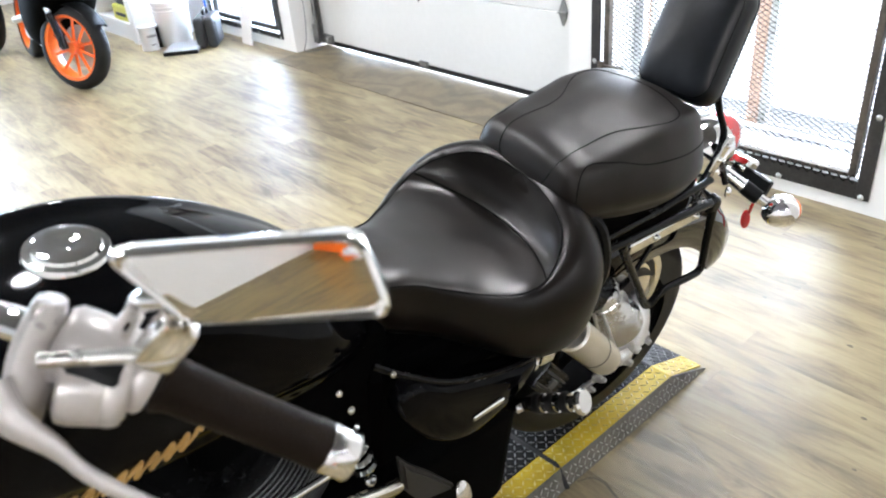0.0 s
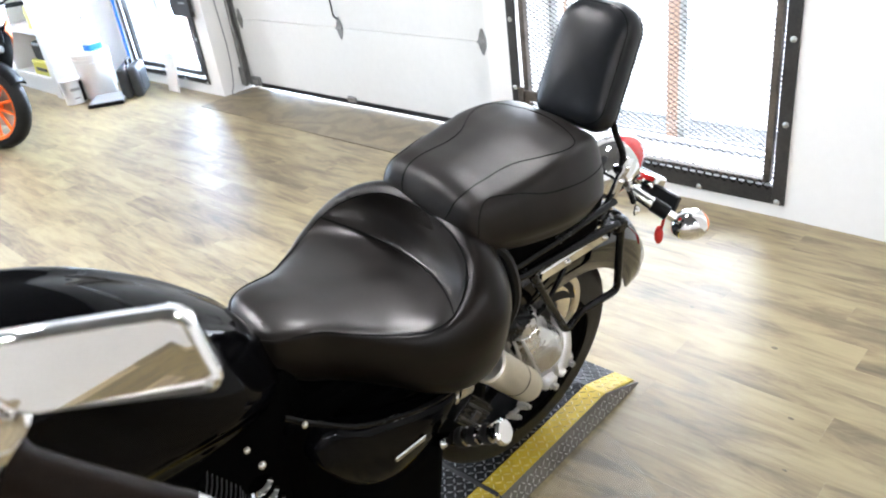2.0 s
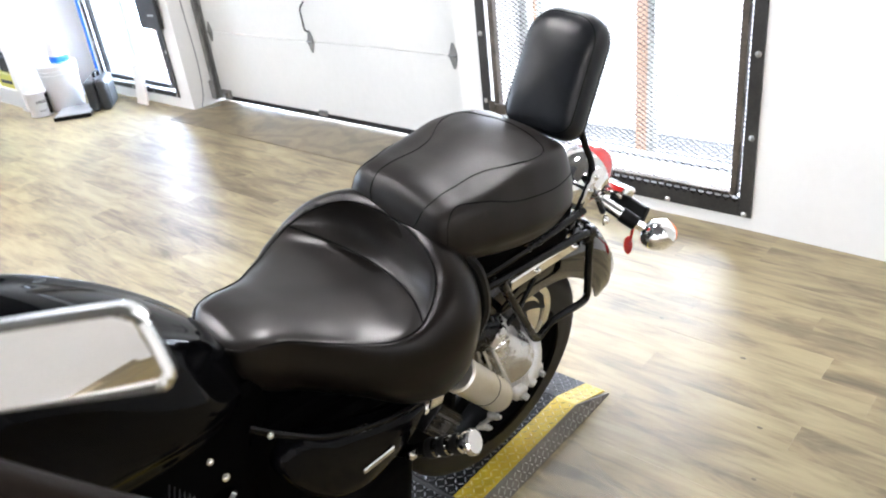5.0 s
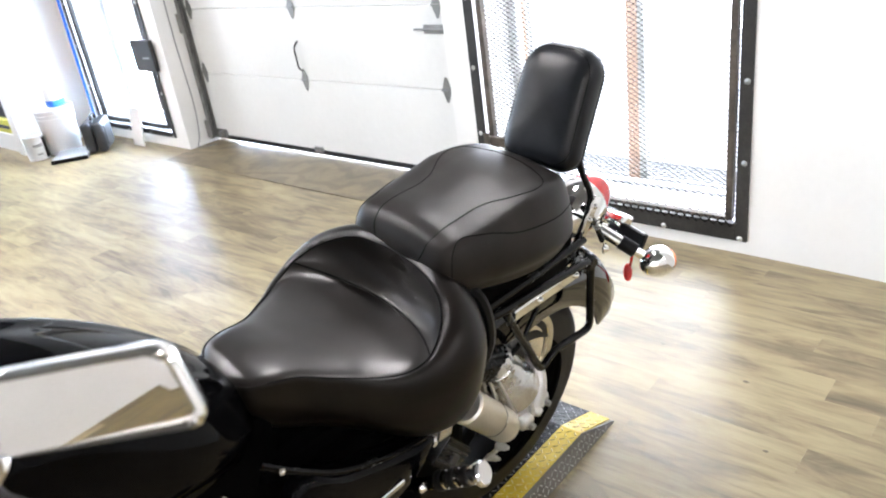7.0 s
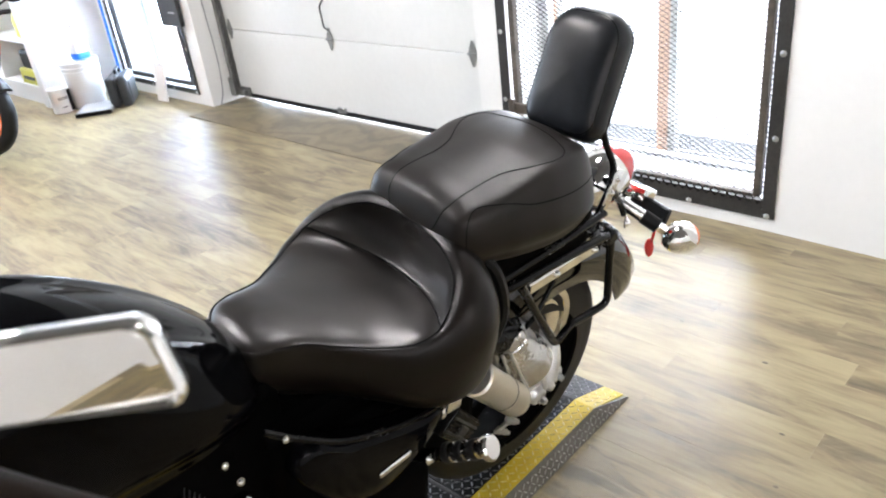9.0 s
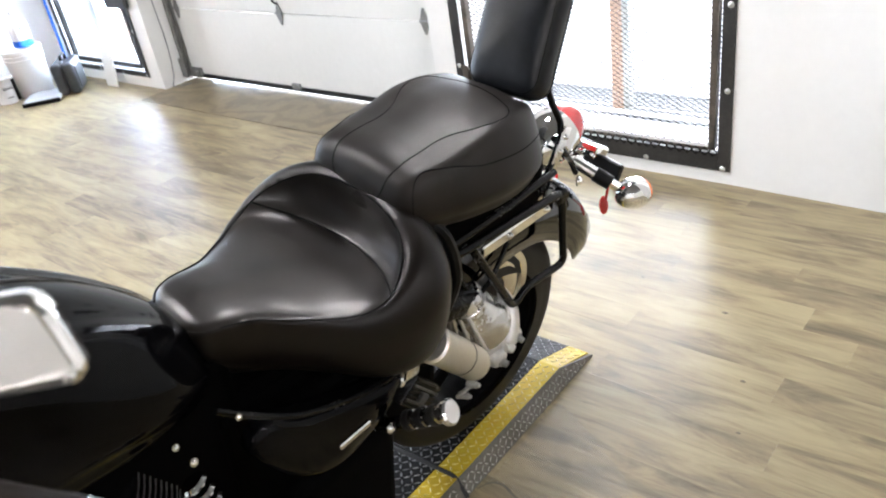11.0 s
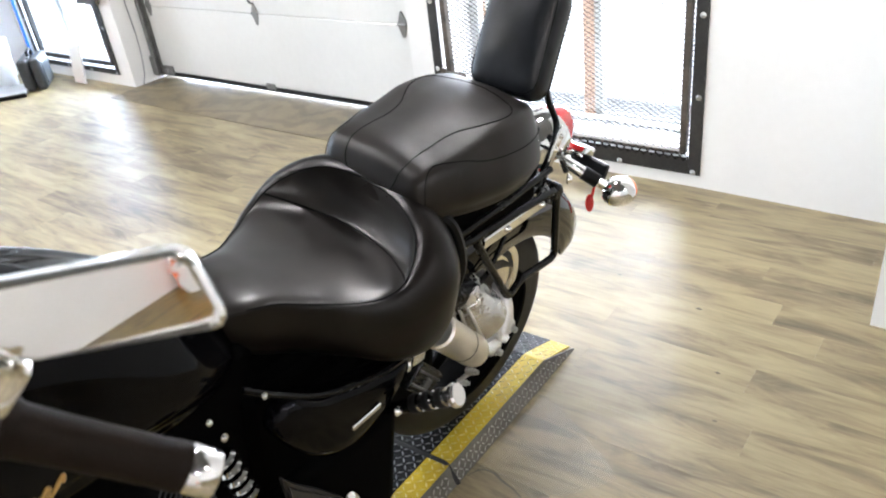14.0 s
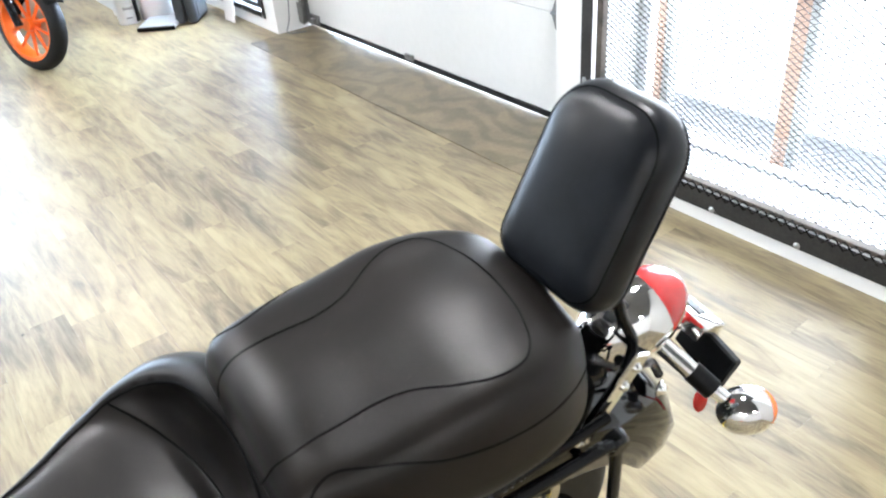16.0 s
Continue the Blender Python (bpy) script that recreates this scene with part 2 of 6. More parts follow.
M_GOLD = material("gold_trim_paint", (0.42, 0.26, 0.08), (0.65, 0.42, 0.16), 0.35, 0.5)
M_LIME = material("yellow_green_plastic", (0.45, 0.42, 0.02), (0.58, 0.54, 0.05), 0.45)
M_SILVER = material("silver_paint", (0.5, 0.52, 0.55), (0.62, 0.64, 0.67), 0.25, 0.5, coat=0.5)
M_TAPE = material("black_strap", (0.006, 0.006, 0.006), (0.015, 0.015, 0.015), 0.6)
M_CASE = material("charcoal_plastic", (0.022, 0.025, 0.028), (0.05, 0.055, 0.06), 0.45, coarse=6)
M_GLASS = clear("window_glass", (0.97, 0.98, 0.98))
M_LAMP = glow("lamp_diffuser", (1.0, 0.97, 0.93), 110.0)
M_SKYCARD = glow("bright_outdoors", (0.95, 0.98, 1.0), 6.5)


# ---- mesh helpers ----
def part(name, bm, mat, parent=None, label="", smooth=True, sharp=40):
    me = bpy.data.meshes.new(name)
    bmesh.ops.recalc_face_normals(bm, faces=bm.faces[:])
    bm.to_mesh(me)
    bm.free()
    me.materials.append(mat)
    if smooth:
        for p in me.polygons:
            p.use_smooth = True
        me.set_sharp_from_angle(angle=radians(sharp))
    ob = new(name, me)
    if parent is not None:
        ob.parent = parent
    return tagged(ob, label)


def thing(name, m, label, category, group=""):
    ob = new(name)
    ob.matrix_world = m
    ob.empty_display_size = 0.1
    return tagged(ob, label, category, group)


def box(bm, x0, x1, y0, y1, z0, z1, bevel=0.0, m=None, seg=1):
    r = bmesh.ops.create_cube(bm, size=1.0)
    vs = r["verts"]
    bmesh.ops.scale(bm, vec=(x1 - x0, y1 - y0, z1 - z0), verts=vs)
    bmesh.ops.translate(bm, vec=((x0 + x1) / 2, (y0 + y1) / 2, (z0 + z1) / 2), verts=vs)
    if bevel:
        es = list({e for v in vs for e in v.link_edges})
        out = bmesh.ops.bevel(bm, geom=es, offset=bevel, segments=seg, affect="EDGES", profile=0.5)
        vs = list({v for f in out["faces"] for v in f.verts} | {v for v in vs if v.is_valid})
    if m is not None:
        bmesh.ops.transform(bm, matrix=m, verts=vs)
    return vs


def rings(bm, loops, closed_ring=True, caps=True, closed_path=False):
    """A skin over rows of points; every row has as many points."""
    vv = [[bm.verts.new(p) for p in lp] for lp in loops]
    n = len(vv[0])
    for a, b in zip(vv, vv[1:] + ([vv[0]] if closed_path else [])):
        for i in range(n if closed_ring else n - 1):
            j = (i + 1) % n
            bm.faces.new((a[i], a[j], b[j], b[i]))
    if caps and not closed_path:
        for lp in (vv[0], vv[-1]):
            c = bm.verts.new(sum((v.co for v in lp), Vector()) / n)
            for i in range(n):
                bm.faces.new((lp[i], lp[(i + 1) % n], c))
    return vv


def smooth_path(pts, per=6, closed=False):
    """Catmull-Rom through the points."""
    P = [Vector(p) for p in pts]
    n = len(P)
    out = []
    for i in range(n if closed else n - 1):
        if closed:
            a, b, c, d = P[i - 1], P[i], P[(i + 1) % n], P[(i + 2) % n]
        else:
            a, b, c, d = P[max(i - 1, 0)], P[i], P[i + 1], P[min(i + 2, n - 1)]
        for k in range(per):
            t = k / per
            out.append(0.5 * ((2 * b) + (c - a) * t + (2 * a - 5 * b + 4 * c - d) * t * t + (3 * b - a - 3 * c + d) * t ** 3))
    if not closed:
        out.append(P[-1])
    return out


def tube(bm, pts, r, n=10, closed=False, radii=None, flat=1.0):
    P = [Vector(p) for p in pts]
    loops = []
    up = None
    for i, p in enumerate(P):
        a = P[i - 1] if (i or closed) else P[0]
        b = P[(i + 1) % len(P)] if (i < len(P) - 1 or closed) else P[-1]
        d = (b - a).normalized()
        if up is None:
            up = d.orthogonal().normalized()
        up = (up - d * up.dot(d)).normalized()
        side = d.cross(up)
        rr = radii[i] if radii else r
        loops.append([p + rr * (math.cos(2 * math.pi * k / n) * up + flat * math.sin(2 * math.pi * k / n) * side) for k in range(n)])
    rings(bm, loops, caps=not closed, closed_path=closed)


def rounded_path(pts, r, seg=4):
    """A polyline with its inner corners rounded."""
    P = [Vector(p) for p in pts]
    out = [P[0]]
    for a, b, c in zip(P, P[1:], P[2:]):
        u, v = (a - b), (c - b)
        k = min(r, u.length * 0.45, v.length * 0.45)
        p, q = b + u.normalized() * k, b + v.normalized() * k
        for s in range(seg + 1):
            t = s / seg
            out.append((1 - t) ** 2 * p + 2 * t * (1 - t) * b + t * t * q)
    out.append(P[-1])
    return out


def lathe(bm, profile, m, n=24, a0=0.0, a1=360.0):
    """Turn (radius, height) rows about the local z of m."""
    full = abs(a1 - a0) >= 359.9
    k = n if full else n + 1
    loops = []
    for r, h in profile:
        loops.append([m @ Vector((max(r, 1e-4) * math.cos(radians(a0 + (a1 - a0) * i / n)), max(r, 1e-4) * math.sin(radians(a0 + (a1 - a0) * i / n)), h)) for i in range(k)])
    rings(bm, loops, closed_ring=full, caps=full)


def axis_at(p, d):
    """A pose at p whose local z points along d."""
    return Matrix.Translation(p) @ Vector(d).to_track_quat("Z", "Y").to_matrix().to_4x4()


def lerp_rows(rows, x):
    """Smooth values between rows (x, a, b, ...), by Hermite slopes."""
    A = np.array(rows, float)
    i = int(np.clip(np.searchsorted(A[:, 0], x) - 1, 0, len(A) - 2))
    h = A[i + 1, 0] - A[i, 0]
    t = (x - A[i, 0]) / h

    def slope(j):
        lo, hi = max(j - 1, 0), min(j + 1, len(A) - 1)
        return (A[hi, 1:] - A[lo, 1:]) / (A[hi, 0] - A[lo, 0])

    m0, m1 = slope(i) * h, slope(i + 1) * h
    return (2 * t ** 3 - 3 * t ** 2 + 1) * A[i, 1:] + (t ** 3 - 2 * t ** 2 + t) * m0 + (-2 * t ** 3 + 3 * t ** 2) * A[i + 1, 1:] + (t ** 3 - t ** 2) * m1

# ---- the room ----
W, DOORX = 3.035, 3.281          # inner face of the window wall, face of the garage door
ROOM_X0, ROOM_Y0, ROOM_Y1, HIGH = -5.5, -4.6, 10.2, 3.2
WR = (1.015, 2.40, 0.06, 2.16)   # right window: y, y, z, z of its steel frame
WL = (5.406, 6.60, 0.08, 2.16)   # left window
DO = (2.55, 5.254, 2.45)         # garage door opening: y, y, height


def wall_piece(name, x0, x1, y0, y1, z0, z1, mat=M_WALL):
    bm = bmesh.new()
    box(bm, x0, x1, y0, y1, z0, z1)
    return tagged(part(name, bm, mat, smooth=False), "plain painted wall", "wall", kind="structure")


def wall_with_openings():
    """The window wall, with its openings cut through."""
    bm = bmesh.new()
    T = 0.42
    g = 0.03
    spans = [(ROOM_Y0, WR[0] + g, 0, HIGH), (WR[0] + g, WR[1] - g, 0, WR[2] + g), (WR[0] + g, WR[1] - g, WR[3] - g, HIGH),
             (WR[1] - g, DO[0], 0, HIGH), (DO[0], DO[1], DO[2], HIGH), (DO[1], WL[0] + g, 0, HIGH),
             (WL[0] + g, WL[1] - g, 0, WL[2] + g), (WL[0] + g, WL[1] - g, WL[3] - g, HIGH), (WL[1] - g, ROOM_Y1, 0, HIGH)]
    for y0, y1, z0, z1 in spans:
        box(bm, W, W + T, y0, y1, z0, z1)
    for v in bm.verts:  # the pier side of the wall stands a little proud
        if v.co.y < WR[0] and v.co.x < W + 0.01:
            v.co.x = W - 0.115 * (WR[0] - v.co.y) * (0.9 if v.co.y > 0 else 0.25)
    return tagged(part("wall_east", bm, M_WALL, smooth=False), "white painted wall with two windows and a garage door opening", "wall", kind="structure")


wall_with_openings()
wall_piece("wall_pier", 2.326, W - 0.002, ROOM_Y0, 0.207, 0, HIGH)
wall_piece("wall_west", ROOM_X0 - 0.15, ROOM_X0, ROOM_Y0, ROOM_Y1, 0, HIGH, M_BACKWALL)
wall_piece("wall_south", ROOM_X0 - 0.15, W + 0.42, ROOM_Y0 - 0.15, ROOM_Y0 - 0.002, 0, HIGH, M_BACKWALL)
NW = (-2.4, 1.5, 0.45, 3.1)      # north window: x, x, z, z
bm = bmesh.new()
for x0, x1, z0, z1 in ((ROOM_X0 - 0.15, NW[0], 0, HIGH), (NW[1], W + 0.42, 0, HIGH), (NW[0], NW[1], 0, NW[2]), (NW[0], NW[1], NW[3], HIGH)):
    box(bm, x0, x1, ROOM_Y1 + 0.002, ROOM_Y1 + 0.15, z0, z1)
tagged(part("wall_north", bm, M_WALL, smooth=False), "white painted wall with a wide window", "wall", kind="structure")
wall_piece("wall_partition", -2.78, -2.63, ROOM_Y0, -0.4, 0, HIGH, M_BACKWALL)
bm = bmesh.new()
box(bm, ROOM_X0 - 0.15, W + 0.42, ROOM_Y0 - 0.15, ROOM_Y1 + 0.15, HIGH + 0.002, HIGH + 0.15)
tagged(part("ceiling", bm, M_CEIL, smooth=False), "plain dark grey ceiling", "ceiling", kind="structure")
bm = bmesh.new()
box(bm, ROOM_X0 - 0.15, DOORX + 0.1, ROOM_Y0 - 0.15, ROOM_Y1 + 0.15, -0.12, -0.0045)
floor = tagged(part("floor", bm, M_SUB, smooth=False), "worn wood-look vinyl plank floor", "floor", kind="structure")

bm = bmesh.new()
box(bm, -60, 60, -60, 60, -0.5, -0.14)
tagged(part("ground", bm, material("snowy_yard", (0.06, 0.062, 0.065), (0.09, 0.092, 0.095), 0.85, coarse=0.6), smooth=False), "pale snow-dusted ground outside the building", "ground", kind="structure")
bm = bmesh.new()
box(bm, 8.0, 8.1, -14, 22, -0.14, 9)
tagged(part("backdrop", bm, M_SKYCARD, smooth=False), "overexposed bright outdoors behind the windows", "backdrop", kind="structure")

# threshold board in front of the garage door
bm = bmesh.new()
vs = box(bm, 2.805, DOORX + 0.06, 2.35, 5.225, -0.004, 0.007)
for v in bm.verts:
    if v.co.x < 2.9 and v.co.z > 0:
        v.co.z = 0.004
tagged(part("threshold_board", bm, M_PLY, smooth=False), "worn brown plywood threshold board before the garage door", "threshold")


# ceiling lamps, seen as bright spots in the tank, and added ones at the rear
def ceiling_lamp(m):
    t = thing("ceiling_lamp", m, "round white ceiling lamp, switched on", "ceiling lamp", "ceiling lamps")
    bm = bmesh.new()
    lathe(bm, [(0.0, 0.0), (0.16, 0.0), (0.17, -0.02), (0.165, -0.05), (0.15, -0.055)], Matrix(), 28)
    part("housing", bm, M_WHITE, t)
    bm = bmesh.new()
    lathe(bm, [(0.0, -0.075), (0.08, -0.073), (0.147, -0.056), (0.0, -0.0555)], Matrix(), 28)
    part("diffuser", bm, M_LAMP, t, "glowing diffuser")
    return t


first_lamp = ceiling_lamp(pose(0.30, 2.15, HIGH))
# lamps at y below 0 are unseen, added to brighten the walls behind
for x, y in ((2.05, 1.20), (-1.4, 4.0), (0.3, 4.3), (1.5, 8.4), (-1.8, 6.2), (2.0, 6.9), (-3.8, -1.6), (-1.8, -1.5), (-1.2, -3.2), (1.3, -3.2)):
    copy_thing(first_lamp, pose(x, y, HIGH))


# ---- steel window guards ----
def zigzag_mesh(bm, y0, y1, z0, z1, x, cell_y=0.038, cell_z=0.0215, strand=0.0027):
    """Expanded metal: rows of strands that meet in diamonds."""
    cols, rows_n = int((y1 - y0) / cell_y), int((z1 - z0) / cell_z)
    dy, dz = (y1 - y0) / cols, (z1 - z0) / rows_n
    verts, faces = [], []
    h = dz / 2
    for r in range(rows_n):
        zc = z0 + (r + 0.5) * dz
        for up in (1, -1):
            base = len(verts)
            for c in range(cols * 2 + 1):
                y = y0 + c * dy / 2
                z = zc + up * (h - strand * 0.4) * (0 if c % 2 == 0 else 1)
                for ox, oz in ((-0.0015, -strand / 2), (0.0015, -strand / 2), (0.0015, strand / 2), (-0.0015, strand / 2)):
                    verts.append((x + ox, y, z + oz))
            for c in range(cols * 2):
                a, b = base + 4 * c, base + 4 * c + 4
                for k in range(4):
                    faces.append((a + k, a + (k + 1) % 4, b + (k + 1) % 4, b + k))
    me = bpy.data.meshes.new("mesh_screen")
    me.from_pydata(verts, [], faces)
    bm.from_mesh(me)
    bpy.data.meshes.remove(me)


def window_guard(name, y0, y1, z0, z1, bar, low, gap, rust):
    t = tagged(new(name), "dark steel framed window guard with expanded metal mesh", "window guard")
    for nm, a in (("frame_bar", (y0, y0 + bar, z0, z1)), ("frame_bar", (y1 - bar, y1, z0, z1)), ("frame_bar", (y0 + bar, y1 - bar, z0, z0 + low)), ("frame_bar", (y0 + bar, y1 - bar, z1 - bar, z1))):
        bm = bmesh.new()
        box(bm, W - 0.012, W - 0.003, *a, bevel=0.0015)
        part(nm, bm, M_STEEL, t, smooth=False)
    i0, i1, j0, j1 = y0 + bar, y1 - bar, z0 + low, z1 - bar
    for a in ((i0 + gap, i0 + gap + 0.028, j0 + gap - 0.008, j1), (i1 - gap - 0.028, i1 - gap, j0 + gap - 0.008, j1), (i0 + gap + 0.0285, i1 - gap - 0.0285, j0 + gap - 0.012, j0 + gap + (0.004 if gap < 0.02 else 0.02)), (i0 + gap + 0.0285, i1 - gap - 0.0285, j1 - 0.028, j1 + 0.004)):
        bm = bmesh.new()
        box(bm, W - 0.0025, W + 0.032, *a, bevel=0.002)
        part("inner_angle", bm, rust, t, smooth=False)
    bm = bmesh.new()
    zigzag_mesh(bm, i0 - 0.015, i1 + 0.015, j0 + 0.01, min(j1, 2.1) - 0.01, W + 0.036)
    tagged(part("mesh_screen", bm, M_BLACK, t, "expanded metal mesh", smooth=False), kind="stuff")
    bm = bmesh.new()
    zigzag_mesh(bm, i0, i1, j0 - 0.012, j0 + 0.028, W - 0.015, 0.036, 0.02, 0.0055)
    part("mesh_edge", bm, M_BLACK, t, "cut edge of the metal mesh", smooth=False)
    zs = [z0 + 0.015 + 0.335 * k for k in range(1, 7) if z0 + 0.335 * k < z1]
    spots = [(y0 + 0.022, z) for z in zs] + [(y1 - 0.022, z) for z in zs] + [(y0 + 0.03 + 0.34 * k, z0 + 0.012) for k in range(int((y1 - y0) / 0.34) + 1)]
    for y, z in spots:
        bm = bmesh.new()
        lathe(bm, [(0.0, 0.007), (0.006, 0.006), (0.0105, 0.0025), (0.013, 0.0)], axis_at((W - 0.012, y, z), (-1, 0, 0)), 12)
        part("bolt", bm, M_GALV, t)
    return t


guard_right = window_guard("window_guard", *WR, 0.052, 0.075, 0.018, M_RUST)
bm = bmesh.new()
box(bm, W - 0.034, W - 0.0125, 2.20, 2.345, 0.355, 0.405, bevel=0.003)
box(bm, W - 0.045, W - 0.0345, 2.30, 2.335, 0.335, 0.425, bevel=0.003)
part("lock_plate", bm, M_RUST, guard_right, "weathered steel lock plate", smooth=False)
window_guard("window_guard", *WL, 0.036, 0.036, 0.034, M_STEEL)


def window_unit(name, y0, y1, z0, z1, posts):
    """Sash, posts, sill and glass at the outer side of the wall."""
    t = tagged(new(name), "white framed window behind a steel guard", "window", kind="structure")
    X = W + 0.30
    for nm, a in (("window_sill", (W + 0.07, X + 0.06, y0, y1, z0 - 0.012, z0 + 0.006)),):
        bm = bmesh.new()
        box(bm, *a, bevel=0.003)
        part(nm, bm, M_WHITE, t, smooth=False)
    for a in ((y0, y0 + 0.05, z0, z1), (y1 - 0.05, y1, z0, z1), (y0 + 0.05, y1 - 0.05, z0 + 0.006, z0 + 0.02), (y0 + 0.05, y1 - 0.05, z1 - 0.05, z1)):
        bm = bmesh.new()
        box(bm, X, X + 0.05, *a, bevel=0.003)
        part("window_frame", bm, M_WHITE, t, smooth=False)
    for y, w, mat in posts:
        bm = bmesh.new()
        box(bm, X - 0.02, X + 0.055, y - w / 2, y + w / 2, z0 + 0.0065, z1 - 0.05, bevel=0.004)
        part("post", bm, mat, t, smooth=False)
    bm = bmesh.new()
    box(bm, X + 0.02, X + 0.026, y0 + 0.04, y1 - 0.04, z0 + 0.05, z1 - 0.04)
    g = part("pane", bm, M_GLASS, t, smooth=False)
    g.visible_shadow = False
    return t


M_POST = material("tan_wooden_post", (0.36, 0.22, 0.15), (0.48, 0.31, 0.22), 0.55)
window_unit("window_1", WR[0] + 0.03, WR[1] - 0.03, WR[2] + 0.045, WR[3] - 0.03, [])
window_unit("window_2", WL[0] + 0.03, WL[1] - 0.03, WL[2] + 0.045, WL[3] - 0.03, [])

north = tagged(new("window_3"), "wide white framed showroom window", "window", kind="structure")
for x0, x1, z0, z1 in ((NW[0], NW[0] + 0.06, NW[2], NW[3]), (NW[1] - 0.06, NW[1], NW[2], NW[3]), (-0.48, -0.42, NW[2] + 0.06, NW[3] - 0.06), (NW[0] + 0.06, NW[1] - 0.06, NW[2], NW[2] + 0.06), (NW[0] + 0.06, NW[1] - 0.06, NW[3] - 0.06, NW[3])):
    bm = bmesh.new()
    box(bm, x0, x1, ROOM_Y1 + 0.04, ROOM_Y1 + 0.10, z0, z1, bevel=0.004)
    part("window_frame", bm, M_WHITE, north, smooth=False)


def porch_post(m):
    t = thing("porch_post", m, "tan timber porch post with grey steel strap outdoors", "post", "porch posts")
    bm = bmesh.new()
    box(bm, -0.03, 0.03, -0.008, 0.058, 0.0, 2.7, bevel=0.003)
    part("timber", bm, M_POST, t, smooth=False)
    bm = bmesh.new()
    box(bm, -0.028, 0.028, -0.05, -0.0085, 0.0, 2.7, bevel=0.003)
    part("steel_strap", bm, M_GALV, t, smooth=False)
    return t


post_a = porch_post(pose(3.80, 1.89, -0.14))
copy_thing(post_a, pose(3.80, 2.58, -0.14))
copy_thing(post_a, pose(3.80, 6.9, -0.14))
panel = thing("porch_screen", pose(3.80, 2.66, -0.14), "white painted porch screen beside a timber post", "screen")
bm = bmesh.new()
box(bm, -0.02, 0.02, 0.0, 0.75, 0.0, 2.7, bevel=0.004)
part("board", bm, M_WALL, panel, smooth=False)
for z in (0.0, 2.6):
    bm = bmesh.new()
    box(bm, -0.032, -0.0205, 0.0, 0.75, z, z + 0.09, bevel=0.003)
    part("rail", bm, M_WALL, panel, smooth=False)
bm = bmesh.new()
box(bm, 3.835, 3.90, -1.0, 9.0, -0.14, -0.105, bevel=0.01)
tagged(part("kerb", bm, material("grey_kerb", (0.2, 0.2, 0.2), (0.3, 0.3, 0.3), 0.8), smooth=False), "grey kerb along the porch outdoors", "kerb", kind="structure")

# ---- garage door ----
def garage_door():
    t = tagged(new("garage_door"), "white sectional steel garage door with hinges and lift handle", "garage door")
    y0, y1 = 2.62, 5.30
    z = 0.052
    for k in range(5):
        top = 0.54 + 0.465 * k
        bm = bmesh.new()
        box(bm, DOORX, DOORX + 0.045, y0, y1, z, top - 0.003, bevel=0.004)
        part("door_panel", bm, M_DOOR, t, smooth=False)
        z = top
    bm = bmesh.new()
    box(bm, DOORX - 0.004, DOORX + 0.03, y0, y1, 0.021, 0.0515, bevel=0.003)
    part("bottom_seal", bm, M_RUBBER, t, "black rubber seal", smooth=False)
    for k in range(4):
        zz = 0.54 + 0.465 * k
        for y in (2.79, 4.01, 5.17):
            hinge = bmesh.new()
            for sgn in (1, -1):
                vs = [hinge.verts.new((DOORX - 0.003, y + dy, zz + sgn * dz)) for dy, dz in ((-0.032, 0.004), (0.032, 0.004), (0.02, 0.035), (0.006, 0.072), (-0.006, 0.072), (-0.02, 0.035))]
                f = hinge.faces.new(vs)
                r = bmesh.ops.extrude_face_region(hinge, geom=[f])
                bmesh.ops.translate(hinge, vec=(-0.004, 0, 0), verts=[v for v in r["geom"] if isinstance(v, bmesh.types.BMVert)])
            tube(hinge, [(DOORX - 0.012, y - 0.03, zz), (DOORX - 0.012, y + 0.03, zz)], 0.007, 8)
            h = part("hinge", hinge, M_TRACK, t, smooth=False)
    for y, zz in ((4.01, 0.06),):
        bm = bmesh.new()
        box(bm, DOORX - 0.02, DOORX - 0.001, y - 0.04, y + 0.04, zz - 0.02, zz + 0.018, bevel=0.003)
        part("bottom_bracket", bm, M_TRACK, t, smooth=False)
    bm = bmesh.new()
    box(bm, DOORX - 0.022, DOORX - 0.001, 5.08, 5.2, 0.035, 0.10, bevel=0.003)
    box(bm, DOORX - 0.05, DOORX - 0.022, 5.1, 5.14, 0.045, 0.085, bevel=0.003)
    part("corner_bracket", bm, M_TRACK, t, smooth=False)
    bm = bmesh.new()
    tube(bm, smooth_path([(DOORX - 0.004, 4.02, 0.60), (DOORX - 0.045, 4.0, 0.63), (DOORX - 0.06, 3.985, 0.69), (DOORX - 0.05, 4.0, 0.755), (DOORX - 0.004, 4.015, 0.79)], 5), 0.006, 8)
    part("pull_handle", bm, M_STEEL, t, "dark pull handle")
    bm = bmesh.new()
    box(bm, DOORX - 0.012, DOORX - 0.001, 2.74, 2.9, 0.85, 0.9, bevel=0.003)
    tube(bm, [(DOORX - 0.02, 2.96, 0.875), (DOORX - 0.02, 2.72, 0.875)], 0.007, 8)
    part("latch", bm, M_TRACK, t)
    return t


garage_door()


